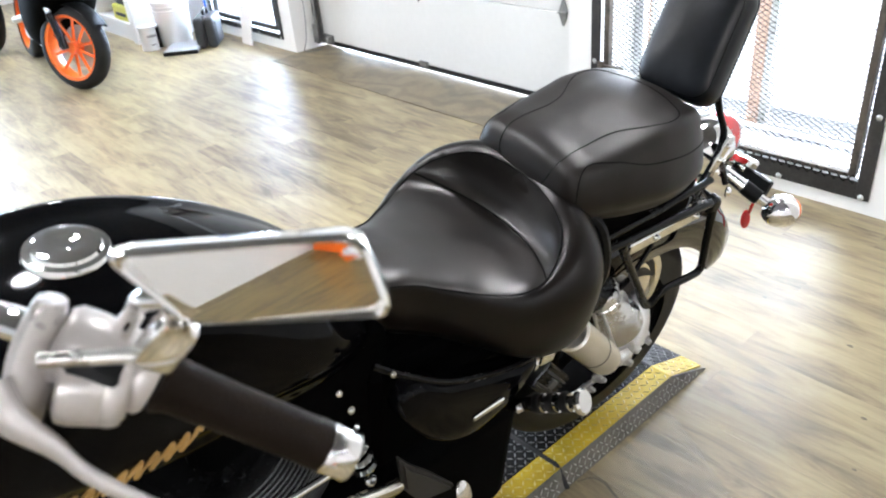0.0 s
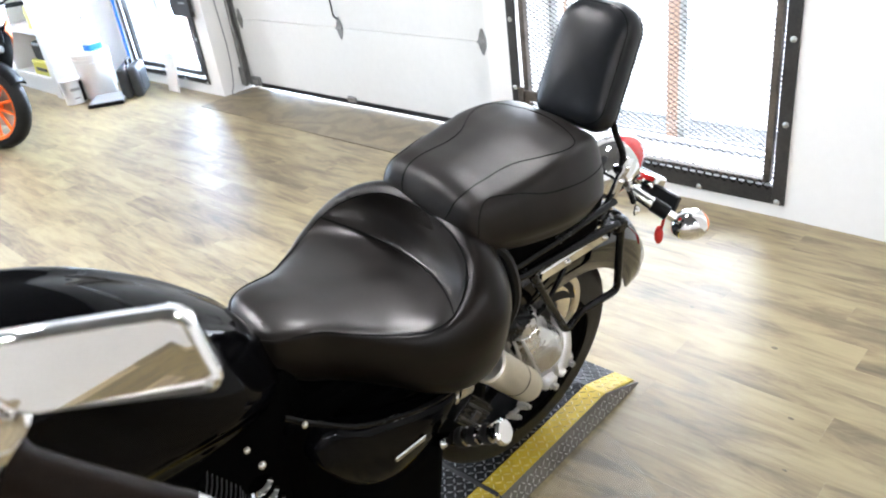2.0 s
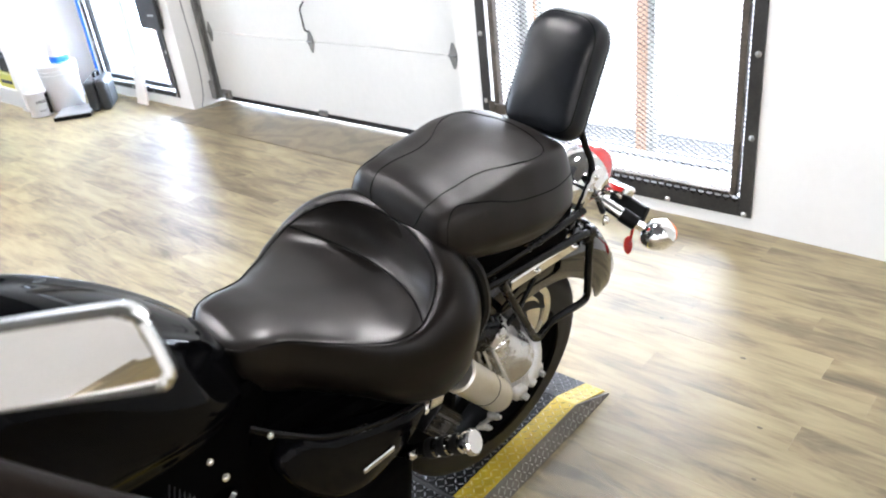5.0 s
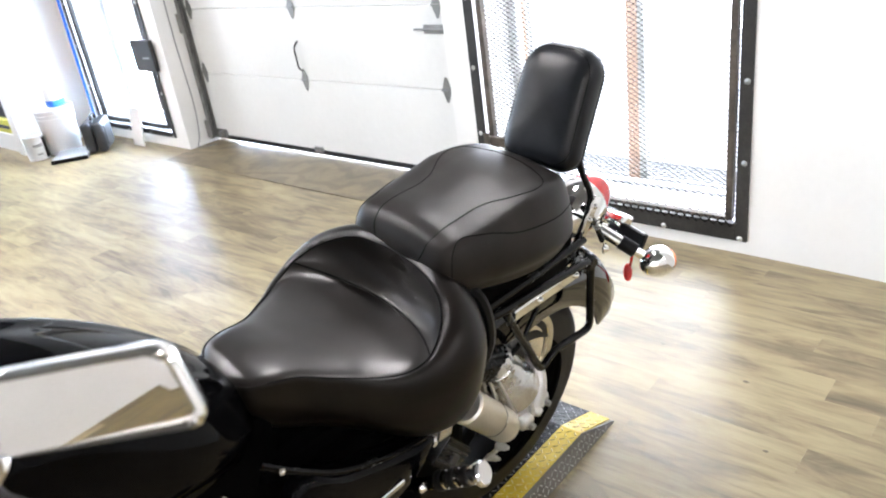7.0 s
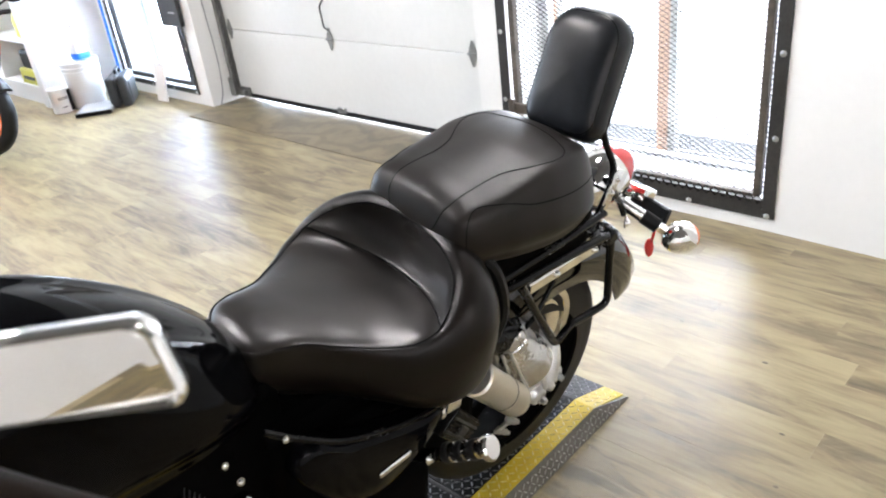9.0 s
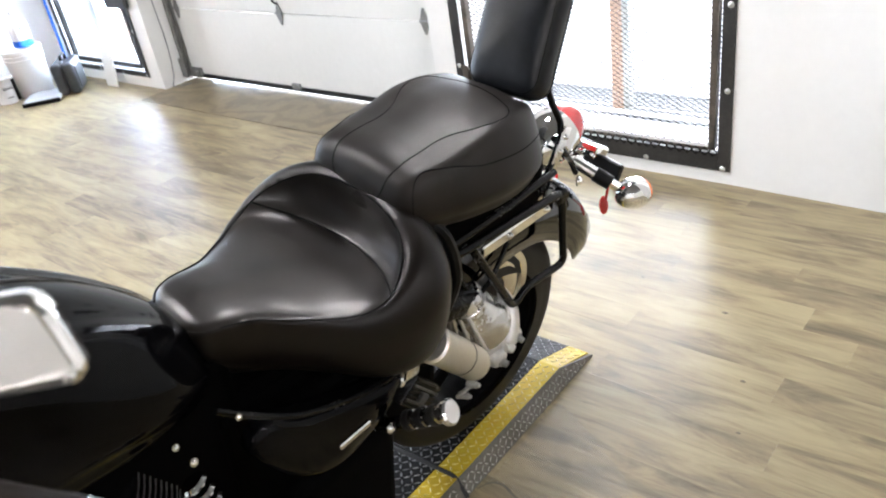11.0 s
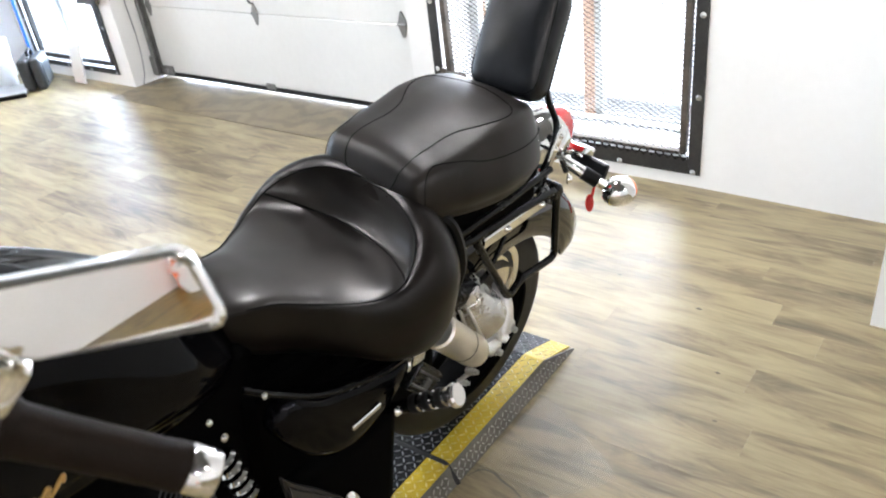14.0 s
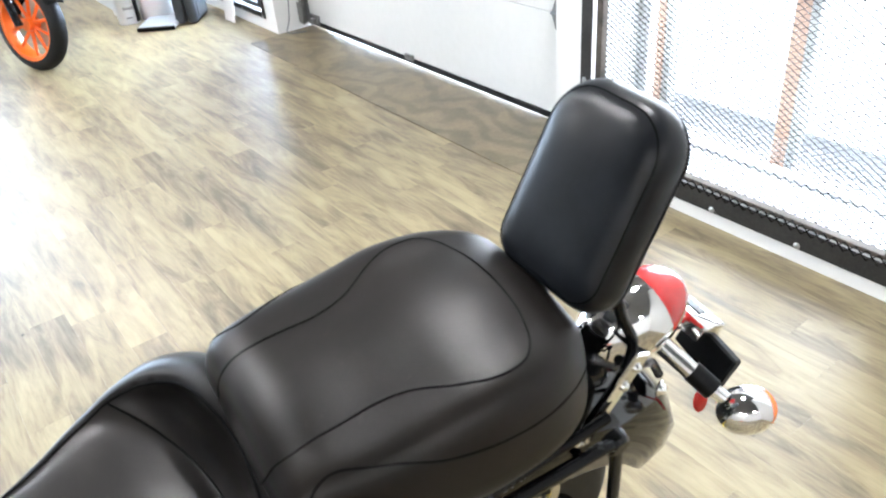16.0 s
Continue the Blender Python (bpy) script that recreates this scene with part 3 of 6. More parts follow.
def door_track():
    t = tagged(new("door_track"), "galvanised vertical track with angle bracket beside the garage door", "door track")
    bm = bmesh.new()
    box(bm, DOORX - 0.055, DOORX - 0.05, 5.215, 5.25, 0.03, 2.4)
    box(bm, DOORX - 0.055, DOORX - 0.005, 5.244, 5.249, 0.03, 2.4)
    box(bm, DOORX - 0.012, DOORX - 0.006, 5.212, 5.244, 0.03, 2.4)
    part("track", bm, M_TRACK, t, smooth=False)
    for z in (0.10, 0.9, 1.7):
        bm = bmesh.new()
        box(bm, DOORX - 0.075, DOORX - 0.07, 5.19, 5.252, z - 0.06, z + 0.08, bevel=0.002)
        box(bm, DOORX - 0.075, DOORX - 0.01, 5.2495, 5.2535, z - 0.06, z + 0.08, bevel=0.001)
        part("bracket", bm, M_TRACK, t, smooth=False)
    bm = bmesh.new()
    tube(bm, smooth_path([(DOORX - 0.12, 5.247, 1.9), (DOORX - 0.14, 5.244, 0.9), (DOORX - 0.13, 5.238, 0.35), (DOORX - 0.16, 5.225, 0.1), (DOORX - 0.2, 5.2, 0.012), (DOORX - 0.1, 5.12, 0.012)], 8), 0.004, 8)
    part("cable", bm, M_GREY, t)
    return t


door_track()
window_light("window_light_right", 4.0, 2.15, 1.13, 2.7, 2.45, 20, (0.90, 0.95, 1.0))
window_light("window_light_left", 4.0, 7.2, 1.13, 3.2, 2.45, 420, (0.64, 0.81, 1.0))


# ---- tread-plate lift ----
LZ = 0.065
LY0, LY1 = 0.960, 1.585
KNEE, TIP, JOINT = 1.62, 1.782, 1.128


def lift_top(x):
    return LZ if x <= KNEE else LZ + (0.008 - LZ) * (x - KNEE) / (TIP - KNEE)


def deck_strip(x0, x1, y0, y1, mat, name, parent, lug_mat):
    bm = bmesh.new()
    xs = [x0] + ([KNEE] if x0 < KNEE < x1 else []) + [x1]
    th = 0.005
    rings(bm, [[(x, y0, lift_top(x)), (x, y1, lift_top(x)), (x, y1, lift_top(x) - th), (x, y0, lift_top(x) - th)] for x in xs])
    strip = part(name, bm, mat, parent, smooth=False)
    # raised lozenge lugs, in a basket pattern
    bm = bmesh.new()
    step = 0.0185
    nx, ny = int((x1 - x0) / step), max(1, int((y1 - y0) / step))
    for i in range(nx):
        for j in range(ny):
            cx, cy = x0 + (i + 0.5) * (x1 - x0) / nx, y0 + (j + 0.5) * (y1 - y0) / ny
            if abs(cx - KNEE) < 0.008:
                continue
            a = radians(45 if (i + j) % 2 else -45)
            c, s = math.cos(a), math.sin(a)
            L, B, H = 0.0100, 0.0029, 0.0026
            base = []
            for u, v, h in ((-L, 0, 0), (0, B, 0), (L, 0, 0), (0, -B, 0), (-0.6 * L, 0, H), (0.6 * L, 0, H)):
                px, py = cx + u * c - v * s, cy + u * s + v * c
                base.append(bm.verts.new((px, py, lift_top(px) + h)))
            a0, b0, c0, d0, t0, t1 = base
            for f in ((a0, b0, t0), (b0, t1, t0), (b0, c0, t1), (c0, d0, t1), (d0, t0, t1), (d0, a0, t0)):
                bm.faces.new(f)
    tagged(part("tread_relief", bm, lug_mat, strip, smooth=False), kind="stuff")
    return strip


def side_plate(x0, x1, y, parent):
    bm = bmesh.new()
    xs = [x0] + ([KNEE] if x0 < KNEE < x1 else []) + [x1]
    for a, b in zip(xs, xs[1:]):
        za, zb = lift_top(a) - 0.002, lift_top(b) - 0.002
        ya, yb = y + 0.018 * za / LZ, y + 0.018 * zb / LZ
        lo = 0.001 if b < TIP else zb - 0.004
        rings(bm, [[(a, y, 0.001), (a, ya, za), (a, ya + 0.004, za), (a, y + 0.004, 0.001)], [(b, y, lo), (b, yb, zb), (b, yb + 0.004, zb), (b, y + 0.004, lo)]])
    plate = part("side_plate", bm, M_TREADSIDE, parent, "bare worn tread plate", smooth=False)
    bm = bmesh.new()
    step = 0.0180
    for i in range(int((x1 - x0) / step)):
        for j in range(4):
            cx, cz = x0 + (i + 0.5) * step, 0.0105 + 0.0165 * j
            if cz + 0.01 > lift_top(cx):
                continue
            a = radians(45 if (i + j) % 2 else -45)
            c, s = math.cos(a), math.sin(a)
            L, B, H = 0.0092, 0.0021, 0.0017
            q = []
            for u, v, h in ((-L, 0, 0), (0, B, 0), (L, 0, 0), (0, -B, 0), (-0.6 * L, 0, H), (0.6 * L, 0, H)):
                zz = cz + u * s + v * c
                q.append(bm.verts.new((cx + u * c - v * s, y + 0.018 * zz / LZ - h, zz + 0.4 * h)))
            a0, b0, c0, d0, t0, t1 = q
            for f in ((a0, b0, t0), (b0, t1, t0), (b0, c0, t1), (c0, d0, t1), (d0, t0, t1), (d0, a0, t0)):
                bm.faces.new(f)
    tagged(part("tread_relief", bm, M_PLUG, plate, smooth=False), kind="stuff")
    return plate


M_PLUG = material("bright_steel_lugs", (0.32, 0.31, 0.29), (0.55, 0.54, 0.51), 0.35, 0.5, coarse=25, fine=120)
M_YLUG = material("rubbed_yellow_lugs", (0.42, 0.33, 0.06), (0.74, 0.64, 0.26), 0.35, 0.25, coarse=30, fine=120)
M_TLUG = material("rubbed_steel_lugs", (0.05, 0.05, 0.052), (0.24, 0.24, 0.24), 0.34, 0.6, coarse=25, fine=120)
lift = tagged(new("motorcycle_lift"), "low tread-plate motorcycle lift with worn yellow edges", "motorcycle lift")
for x0, x1 in ((-1.25, JOINT - 0.004), (JOINT + 0.004, TIP)):
    deck_strip(x0, x1, LY0 + 0.018, LY0 + 0.086, M_YELLOW, "yellow_edge", lift, M_YLUG)
    deck_strip(x0, x1, LY0 + 0.0865, LY1 - 0.0865, M_TREAD, "deck", lift, M_TLUG)
    deck_strip(x0, x1, LY1 - 0.086, LY1, M_YELLOW, "yellow_edge", lift, M_YLUG)
    side_plate(x0, x1, LY0 - 0.0005, lift)
bm = bmesh.new()
box(bm, -1.25, KNEE - 0.03, LY0 + 0.05, LY1 - 0.01, 0.0, LZ - 0.0065)
part("base_frame", bm, M_STEEL, lift, smooth=False)
bm = bmesh.new()
tube(bm, rounded_path([(JOINT - 0.012, LY0 + 0.28, LZ + 0.004), (JOINT - 0.004, LY0 + 0.028, LZ + 0.0045), (JOINT - 0.001, LY0 - 0.005, 0.006)], 0.008), 0.006, 8, flat=0.6)
part("joint_cord", bm, M_TAPE, lift, "black cord over the joint")

# ---- the cruiser on the lift ----
BIKE = Matrix.Translation((0.88, 1.14, 0.065)) @ pose(0, 0, 0, 0, 0, -4.5) @ pose(0, 0, 0, 12.5, 0, 0)
bike = thing("cruiser_motorcycle", BIKE, "black chrome-trimmed cruiser motorcycle leaning on a lift", "motorcycle")

# Rider seat, half of it: welt seam, widest line below it, bottom z, height of the roll between
SEAT_WELT = [(0.103, 0.0, 0.931), (0.098, 0.05, 0.932), (0.087, 0.10, 0.927), (0.073, 0.138, 0.912), (0.052, 0.163, 0.897), (0.028, 0.180, 0.882), (-0.002, 0.190, 0.864), (-0.03, 0.186, 0.852), (-0.06, 0.174, 0.848),
             (-0.095, 0.152, 0.850), (-0.13, 0.130, 0.858), (-0.165, 0.107, 0.867), (-0.20, 0.090, 0.880), (-0.24, 0.080, 0.889), (-0.270, 0.066, 0.889), (-0.288, 0.036, 0.886), (-0.294, 0.0, 0.885)]
SEAT_WIDE = [(0.185, 0.0, 0.84), (0.180, 0.08, 0.835), (0.163, 0.155, 0.828), (0.130, 0.206, 0.82), (0.090, 0.233, 0.817), (0.05, 0.240, 0.812), (0.01, 0.235, 0.803), (-0.025, 0.222, 0.80), (-0.06, 0.204, 0.80),
             (-0.095, 0.177, 0.80), (-0.13, 0.147, 0.80), (-0.165, 0.121, 0.80), (-0.20, 0.099, 0.812), (-0.24, 0.088, 0.835), (-0.276, 0.073, 0.850), (-0.298, 0.040, 0.855), (-0.304, 0.0, 0.856)]
SEAT_LOW = [0.685, 0.68, 0.67, 0.66, 0.66, 0.662, 0.67, 0.68, 0.697, 0.715, 0.73, 0.745, 0.757, 0.775, 0.80, 0.82, 0.83]
SEAT_ROLL = [0.040, 0.040, 0.038, 0.034, 0.028, 0.022, 0.016, 0.012, 0.010, 0.009, 0.009, 0.008, 0.008, 0.009, 0.010, 0.010, 0.010]
SEAT_MID = [(0.073, 0.832), (0.030, 0.837), (-0.02, 0.845), (-0.065, 0.854), (-0.108, 0.863), (-0.148, 0.873), (-0.185, 0.884), (-0.227, 0.893), (-0.262, 0.895), (-0.284, 0.891), (-0.294, 0.885)]  # panel's middle, from the cross seam to the nose
PILLION_ROWS = [
    (0.103, 0.090, 0.932, 0.080, 0.929, 0.916, 0.900), (0.107, 0.114, 0.957, 0.100, 0.951, 0.922, 0.888), (0.116, 0.129, 0.978, 0.110, 0.968, 0.928, 0.880), (0.133, 0.140, 0.991, 0.117, 0.978, 0.931, 0.875), (0.160, 0.147, 0.999, 0.122, 0.984, 0.931, 0.870),
    (0.193, 0.153, 1.002, 0.129, 0.984, 0.929, 0.866), (0.23, 0.161, 1.004, 0.132, 0.986, 0.925, 0.860), (0.28, 0.167, 1.010, 0.135, 0.992, 0.921, 0.852), (0.34, 0.171, 1.017, 0.137, 1.000, 0.917, 0.846), (0.42, 0.163, 1.014, 0.127, 0.996, 0.909, 0.846),
    (0.48, 0.137, 0.994, 0.103, 0.980, 0.898, 0.85), (0.52, 0.093, 0.951, 0.07, 0.936, 0.887, 0.855), (0.542, 0.038, 0.899, 0.03, 0.894, 0.882, 0.86)]


def half_ring(rows, x):
    w, zc, yr, zr, zm, zb = lerp_rows(rows, x)
    return [(0.0, zc), (0.55 * yr, zc + (zr - zc) * 0.32), (yr, zr), (w, zm), (0.97 * w, zm - 0.55 * (zm - zb)), (0.80 * w, zb), (0.0, zb)]


def cushion_point(rows, x, u, side):
    """A point of a cushion's skin: u runs from 0 at the crown over 2 at the rim to 6 below."""
    P = [Vector((0, y, z)) for y, z in half_ring(rows, x)]
    P = [Vector((0, -P[1].y, P[1].z))] + P + [Vector((0, -P[5].y, P[5].z))]
    i = min(int(u), 5)
    t = u - i
    a, b, c, d = P[i], P[i + 1], P[i + 2], P[i + 3]
    q = 0.5 * ((2 * b) + (c - a) * t + (2 * a - 5 * b + 4 * c - d) * t * t + (3 * b - a - 3 * c + d) * t ** 3)
    return Vector((x, side * max(q.y, 0.0), q.z))


def cushion(name, rows, mat, label, parent, n=64):
    bm = bmesh.new()
    us = [k / 6 for k in range(37)]
    x0, x1 = rows[0][0], rows[-1][0]
    loops = []
    for i in range(n + 1):
        x = x0 + (x1 - x0) * (0.25 * i / n + 0.75 * (0.5 - 0.5 * math.cos(math.pi * i / n)))
        loops.append([cushion_point(rows, x, u, 1) for u in us] + [cushion_point(rows, x, u, -1) for u in us[-2:0:-1]])
    rings(bm, loops)
    return part(name, bm, mat, parent, label, sharp=80)


def seam(rows, pts, parent, r=0.0012, name="seam"):
    bm = bmesh.new()
    P = []
    for x, u, s in pts:
        P.append(cushion_point(rows, x, abs(u), s))
    tube(bm, P, r, 6)
    return part(name, bm, M_THREAD, parent)


def rider_seat():
    """A dished solo seat: sitting panel, steep cove behind it, rolled rim and skirt."""
    per, shift = 4, -0.006
    welt, wide = smooth_path(SEAT_WELT, per), smooth_path(SEAT_WIDE, per)
    low = [v.x for v in smooth_path([(z, 0, 0) for z in SEAT_LOW], per)]
    roll = [v.x for v in smooth_path([(h, 0, 0) for h in SEAT_ROLL], per)]
    mid = smooth_path([(x, 0, z) for x, z in SEAT_MID], per)
    n, back = len(welt) - 1, 6 * per

    def flip(p):
        return Vector((p.x, -p.y, p.z))

    bm = bmesh.new()
    loops = []
    for k in range(9):  # the roll outside the welt
        t = k / 8
        row = []
        for r, o, h in zip(welt, wide, roll):
            p1 = r.lerp(o, 0.30)
            p1.z = r.z + h
            p2 = o.copy()
            p2.z = o.z + 0.62 * (r.z - o.z) + 0.25 * h
            row.append((1 - t) ** 3 * r + 3 * t * (1 - t) ** 2 * p1 + 3 * t * t * (1 - t) * p2 + t ** 3 * o)
        loops.append(row)
    for f, y in ((0.2, 0.995), (0.4, 0.985), (0.6, 0.96), (0.8, 0.91), (0.93, 0.86), (1.0, 0.78)):
        loops.append([Vector((o.x * (1 - 0.04 * f), o.y * y, o.z + (z - o.z) * f)) for o, z in zip(wide, low)])
    rings(bm, [row + [flip(p) for p in row[-2:0:-1]] for row in loops], caps=False)
    # sitting panel: arcs from side to side, bowed back
    m = 28
    rows = []
    for i in range(back, n + 1):
        e, c = welt[i], mid[i - back]
        u = 1 - (i - back) / (n - back)
        row = []
        for j in range(m + 1):
            v = 2 * j / m - 1
            q = 1 - v * v
            puff = 0.007 * (1 - abs(v) ** 9) * (1 - u ** 14) * min(1.0, 6 * (1 - u)) * min(1.0, 5 * u)
            row.append(Vector((e.x + (c.x - e.x) * q, e.y * v, c.z + (e.z - c.z) * v * v + puff)))
        rows.append(row)
    rings(bm, rows, closed_ring=False, caps=False)
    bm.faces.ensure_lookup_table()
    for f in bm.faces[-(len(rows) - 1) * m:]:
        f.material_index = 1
    cross = rows[0]
    # cove between the cross seam and the welt
    ys = [p.y for p in welt[:back + 1]]
    rim = []
    for p in cross:
        w = abs(p.y)
        rim.append(Vector((float(np.interp(w, ys, [q.x for q in welt[:back + 1]])), p.y, float(np.interp(w, ys, [q.z for q in welt[:back + 1]])))))
    cove = []
    for k in range(11):
        a = radians(90 * k / 10)
        cove.append([Vector((c.x + (r.x - c.x) * (0.46 * math.sin(a) + 0.54 * k / 10) + 0.010 * math.sin(2 * a) * (1 - (c.y / 0.19) ** 2), c.y, c.z + (r.z - c.z) * (0.56 * (1 - math.cos(a)) + 0.44 * k / 10))) for c, r in zip(cross, rim)])
    rings(bm, cove, closed_ring=False, caps=False)
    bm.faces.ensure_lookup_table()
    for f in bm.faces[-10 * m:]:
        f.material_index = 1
    bmesh.ops.remove_doubles(bm, verts=bm.verts[:], dist=0.0004)
    for v in bm.verts:  # soft creases of the hide
        v.co.y += shift
        v.co.z += 0.0016 * noise.noise(v.co * 17.0)
    ob = part("rider_seat", bm, M_LEATHER, bike, "worn black leather dished rider seat", sharp=80)
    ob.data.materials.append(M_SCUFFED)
    line = [p + Vector((0, shift, 0.0012)) for p in welt[: 13 * per + 2]]
    for path in ([Vector((p.x, 2 * shift - p.y, p.z)) for p in line[::-1]] + line[1:], [p + Vector((0, shift, 0.0008)) for p in cross]):
        bm = bmesh.new()
        tube(bm, path, 0.0015, 6)
        part("seam", bm, M_THREAD, ob)
    return ob


seat = rider_seat()
pillion = cushion("pillion_seat", PILLION_ROWS, M_PILLION, "black leather passenger seat", bike)
for s in (1, -1):
    # top stitch with a waist, side stitch that dips at the front
    top = [(0.099, 1.3), (0.104, 1.2), (0.116, 1.12), (0.140, 1.10), (0.190, 1.0), (0.232, 0.95), (0.272, 1.05), (0.312, 1.35), (0.355, 1.6), (0.392, 1.6), (0.415, 1.3), (0.428, 0.8), (0.432, 0.35), (0.433, 0.0)]
    low = [(0.128, 4.4), (0.118, 3.4), (0.120, 2.6), (0.128, 2.15), (0.144, 1.85), (0.168, 1.78), (0.21, 1.98), (0.272, 2.36), (0.36, 2.52), (0.45, 2.52), (0.50, 2.52), (0.53, 2.55)]
    for path in (top, low):
        q = smooth_path([(x, u, 0) for x, u in path], 6)
        seam(PILLION_ROWS, [(v.x, v.y, s) for v in q], pillion)

# backrest pad
BK = Matrix.Translation((0.511, -0.008, 0.967)) @ pose(0, 0, 0, -6, 26, 0.5)


def backrest():
    H, thick = 0.262, 0.066
    corners = ((-0.052, 0.040, 180, 0.040), (0.052, 0.040, 270, 0.040), (0.027, H - 0.062, 0, 0.062), (-0.027, H - 0.062, 90, 0.062))
    line = [Vector((0, y + r * math.cos(radians(a + 9 * k)), z + r * math.sin(radians(a + 9 * k)))) for y, z, a, r in corners for k in range(11)]
    c = Vector((0, 0, H / 2))

    def row(k, x):
        return [BK @ (c + (p - c) * k + Vector((x, 0, 0))) for p in line]

    bm = bmesh.new()
    rings(bm, [row(k, x * thick) for k, x in ((0.03, -0.63), (0.25, -0.62), (0.45, -0.60), (0.62, -0.565), (0.75, -0.52), (0.835, -0.465), (0.895, -0.40), (0.94, -0.315), (0.97, -0.21), (0.99, -0.08),
                                               (1.0, 0.08), (0.99, 0.24), (0.965, 0.36), (0.93, 0.44), (0.88, 0.47), (0.3, 0.48), (0.03, 0.48))])
    pad = part("backrest_pad", bm, M_VINYL, bike, "black vinyl backrest pad", sharp=80)
    bm = bmesh.new()
    tube(bm, row(0.905, -0.388 * thick), 0.0010, 6, closed=True)
    part("seam", bm, M_THREAD, pad)
    bm = bmesh.new()
    tube(bm, row(0.968, 0.365 * thick), 0.0022, 8, closed=True)
    part("piping", bm, M_VINYL, pad)
    return pad


backrest()

TANK_ROWS = [  # x, half width, crown z, shoulder y, shoulder z, widest z, bottom z
    (-0.245, 0.035, 0.83, 0.02, 0.825, 0.80, 0.77), (-0.27, 0.07, 0.872, 0.045, 0.862, 0.82, 0.77), (-0.31, 0.105, 0.928, 0.07, 0.912, 0.84, 0.78), (-0.40, 0.145, 1.01, 0.098, 0.988, 0.885, 0.80),
    (-0.52, 0.172, 1.078, 0.125, 1.052, 0.93, 0.83), (-0.66, 0.185, 1.108, 0.14, 1.086, 0.955, 0.845), (-0.80, 0.175, 1.10, 0.13, 1.08, 0.955, 0.86), (-0.92, 0.13, 1.06, 0.08, 1.04, 0.95, 0.88), (-0.98, 0.06, 1.0, 0.035, 0.99, 0.95, 0.91)]
TANK_ROWS.sort()
tank = cushion("fuel_tank", TANK_ROWS, M_PAINT, "glossy black painted fuel tank", bike)
bm = bmesh.new()
lathe(bm, [(0.0, 0.013), (0.012, 0.012), (0.015, 0.014), (0.032, 0.0135), (0.039, 0.0115), (0.041, 0.007), (0.049, 0.006), (0.052, 0.001), (0.053, -0.012)], axis_at((-0.655, 0.0, 1.104), (0.12, 0, 1)), 36)
cap = part("filler_cap", bm, M_CHROME, tank, "chrome filler cap")

# rear wheel
WX, WZ, WRAD = 0.434, 0.32, 0.32
FX, FZ = 0.462, 0.32   # the fender's centre


def wheel(cx, cz, R, half, rim_r, parent, tyre_mat, rim_mat, spokes):
    m = Matrix.Translation((cx, 0, cz)) @ pose(0, 0, 0, 90, 0, 0)
    bm = bmesh.new()
    prof = []
    for k in range(21):
        a = math.pi * (k / 20 - 0.5)
        prof.append((rim_r + 0.004 + (R - rim_r - 0.004) * math.cos(a) ** 0.8, half * math.sin(a) / 1.0 * (1.0 if abs(math.sin(a)) < 0.9 else 0.92)))
    loops = []
    n = 72
    for i in range(n):
        th = 2 * math.pi * i / n
        loops.append([m @ Vector((r * math.cos(th), r * math.sin(th), h)) for r, h in prof])
    rings(bm, loops, closed_ring=False, caps=False, closed_path=True)
    wh = new("rear_wheel") if parent else None
    wh.parent = parent
    t = part("tyre", bm, tyre_mat, wh)
    bm = bmesh.new()
    lp = [(rim_r + 0.008, -0.8 * half), (rim_r - 0.012, -0.74 * half), (rim_r - 0.02, -0.4 * half), (rim_r - 0.02, 0.4 * half), (rim_r - 0.012, 0.74 * half), (rim_r + 0.008, 0.8 * half)]
    loops = [[m @ Vector((r * math.cos(2 * math.pi * i / 64), r * math.sin(2 * math.pi * i / 64), h)) for r, h in lp] for i in range(64)]
    rings(bm, loops, closed_ring=False, caps=False, closed_path=True)
    part("rim", bm, rim_mat, wh)
    bm = bmesh.new()
    lathe(bm, [(0.02, -0.07), (0.055, -0.065), (0.06, -0.03), (0.06, 0.03), (0.055, 0.065), (0.02, 0.07)], m, 24)
    part("hub", bm, rim_mat, wh)
    for k in range(spokes):
        bm = bmesh.new()
        a = 2 * math.pi * k / spokes
        rr = m @ pose(0, 0, 0, 0, 0, math.degrees(a))
        tube(bm, [rr @ Vector((0.05, 0, 0)), rr @ Vector((0.5 * rim_r, 0, 0.004)), rr @ Vector((rim_r - 0.016, 0, 0))], 0.02, 8, radii=[0.024, 0.017, 0.021], flat=0.6)
        part("spoke", bm, rim_mat, wh)
    return wh


# rim, hub and spokes get the shaded black, so no window glare shows
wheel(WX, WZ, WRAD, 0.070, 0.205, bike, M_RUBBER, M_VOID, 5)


def arc_fender(parent):
    bm = bmesh.new()
    loops = []
    for i in range(31):
        a = radians(15 + (128 - 15) * i / 30)
        R = 0.428
        q = math.sqrt(1 - max(0.0, (6 - i) / 6.2) ** 2)
        hw = 0.105 * (0.6 + 0.4 * q)
        deep = 0.135 * (0.7 + 0.3 * q)
        row = []
        for th, rad in ((-1, 0), (-0.97, 0.45), (-0.8, 0.78), (-0.45, 0.95), (0, 1), (0.45, 0.95), (0.8, 0.78), (0.97, 0.45), (1, 0)):
            r = R + 0.010 - deep * (1 - rad)
            row.append(Vector((FX + r * math.cos(a), th * hw, FZ + r * math.sin(a))))
        inner = [Vector((p.x - 0.004 * math.cos(a), p.y * 0.96, p.z - 0.004 * math.sin(a))) for p in row[::-1]]
        loops.append(row + inner)
    rings(bm, loops)
    return part("rear_fender", bm, M_FENDER, parent, "glossy black rear fender", sharp=60)


arc_fender(bike)


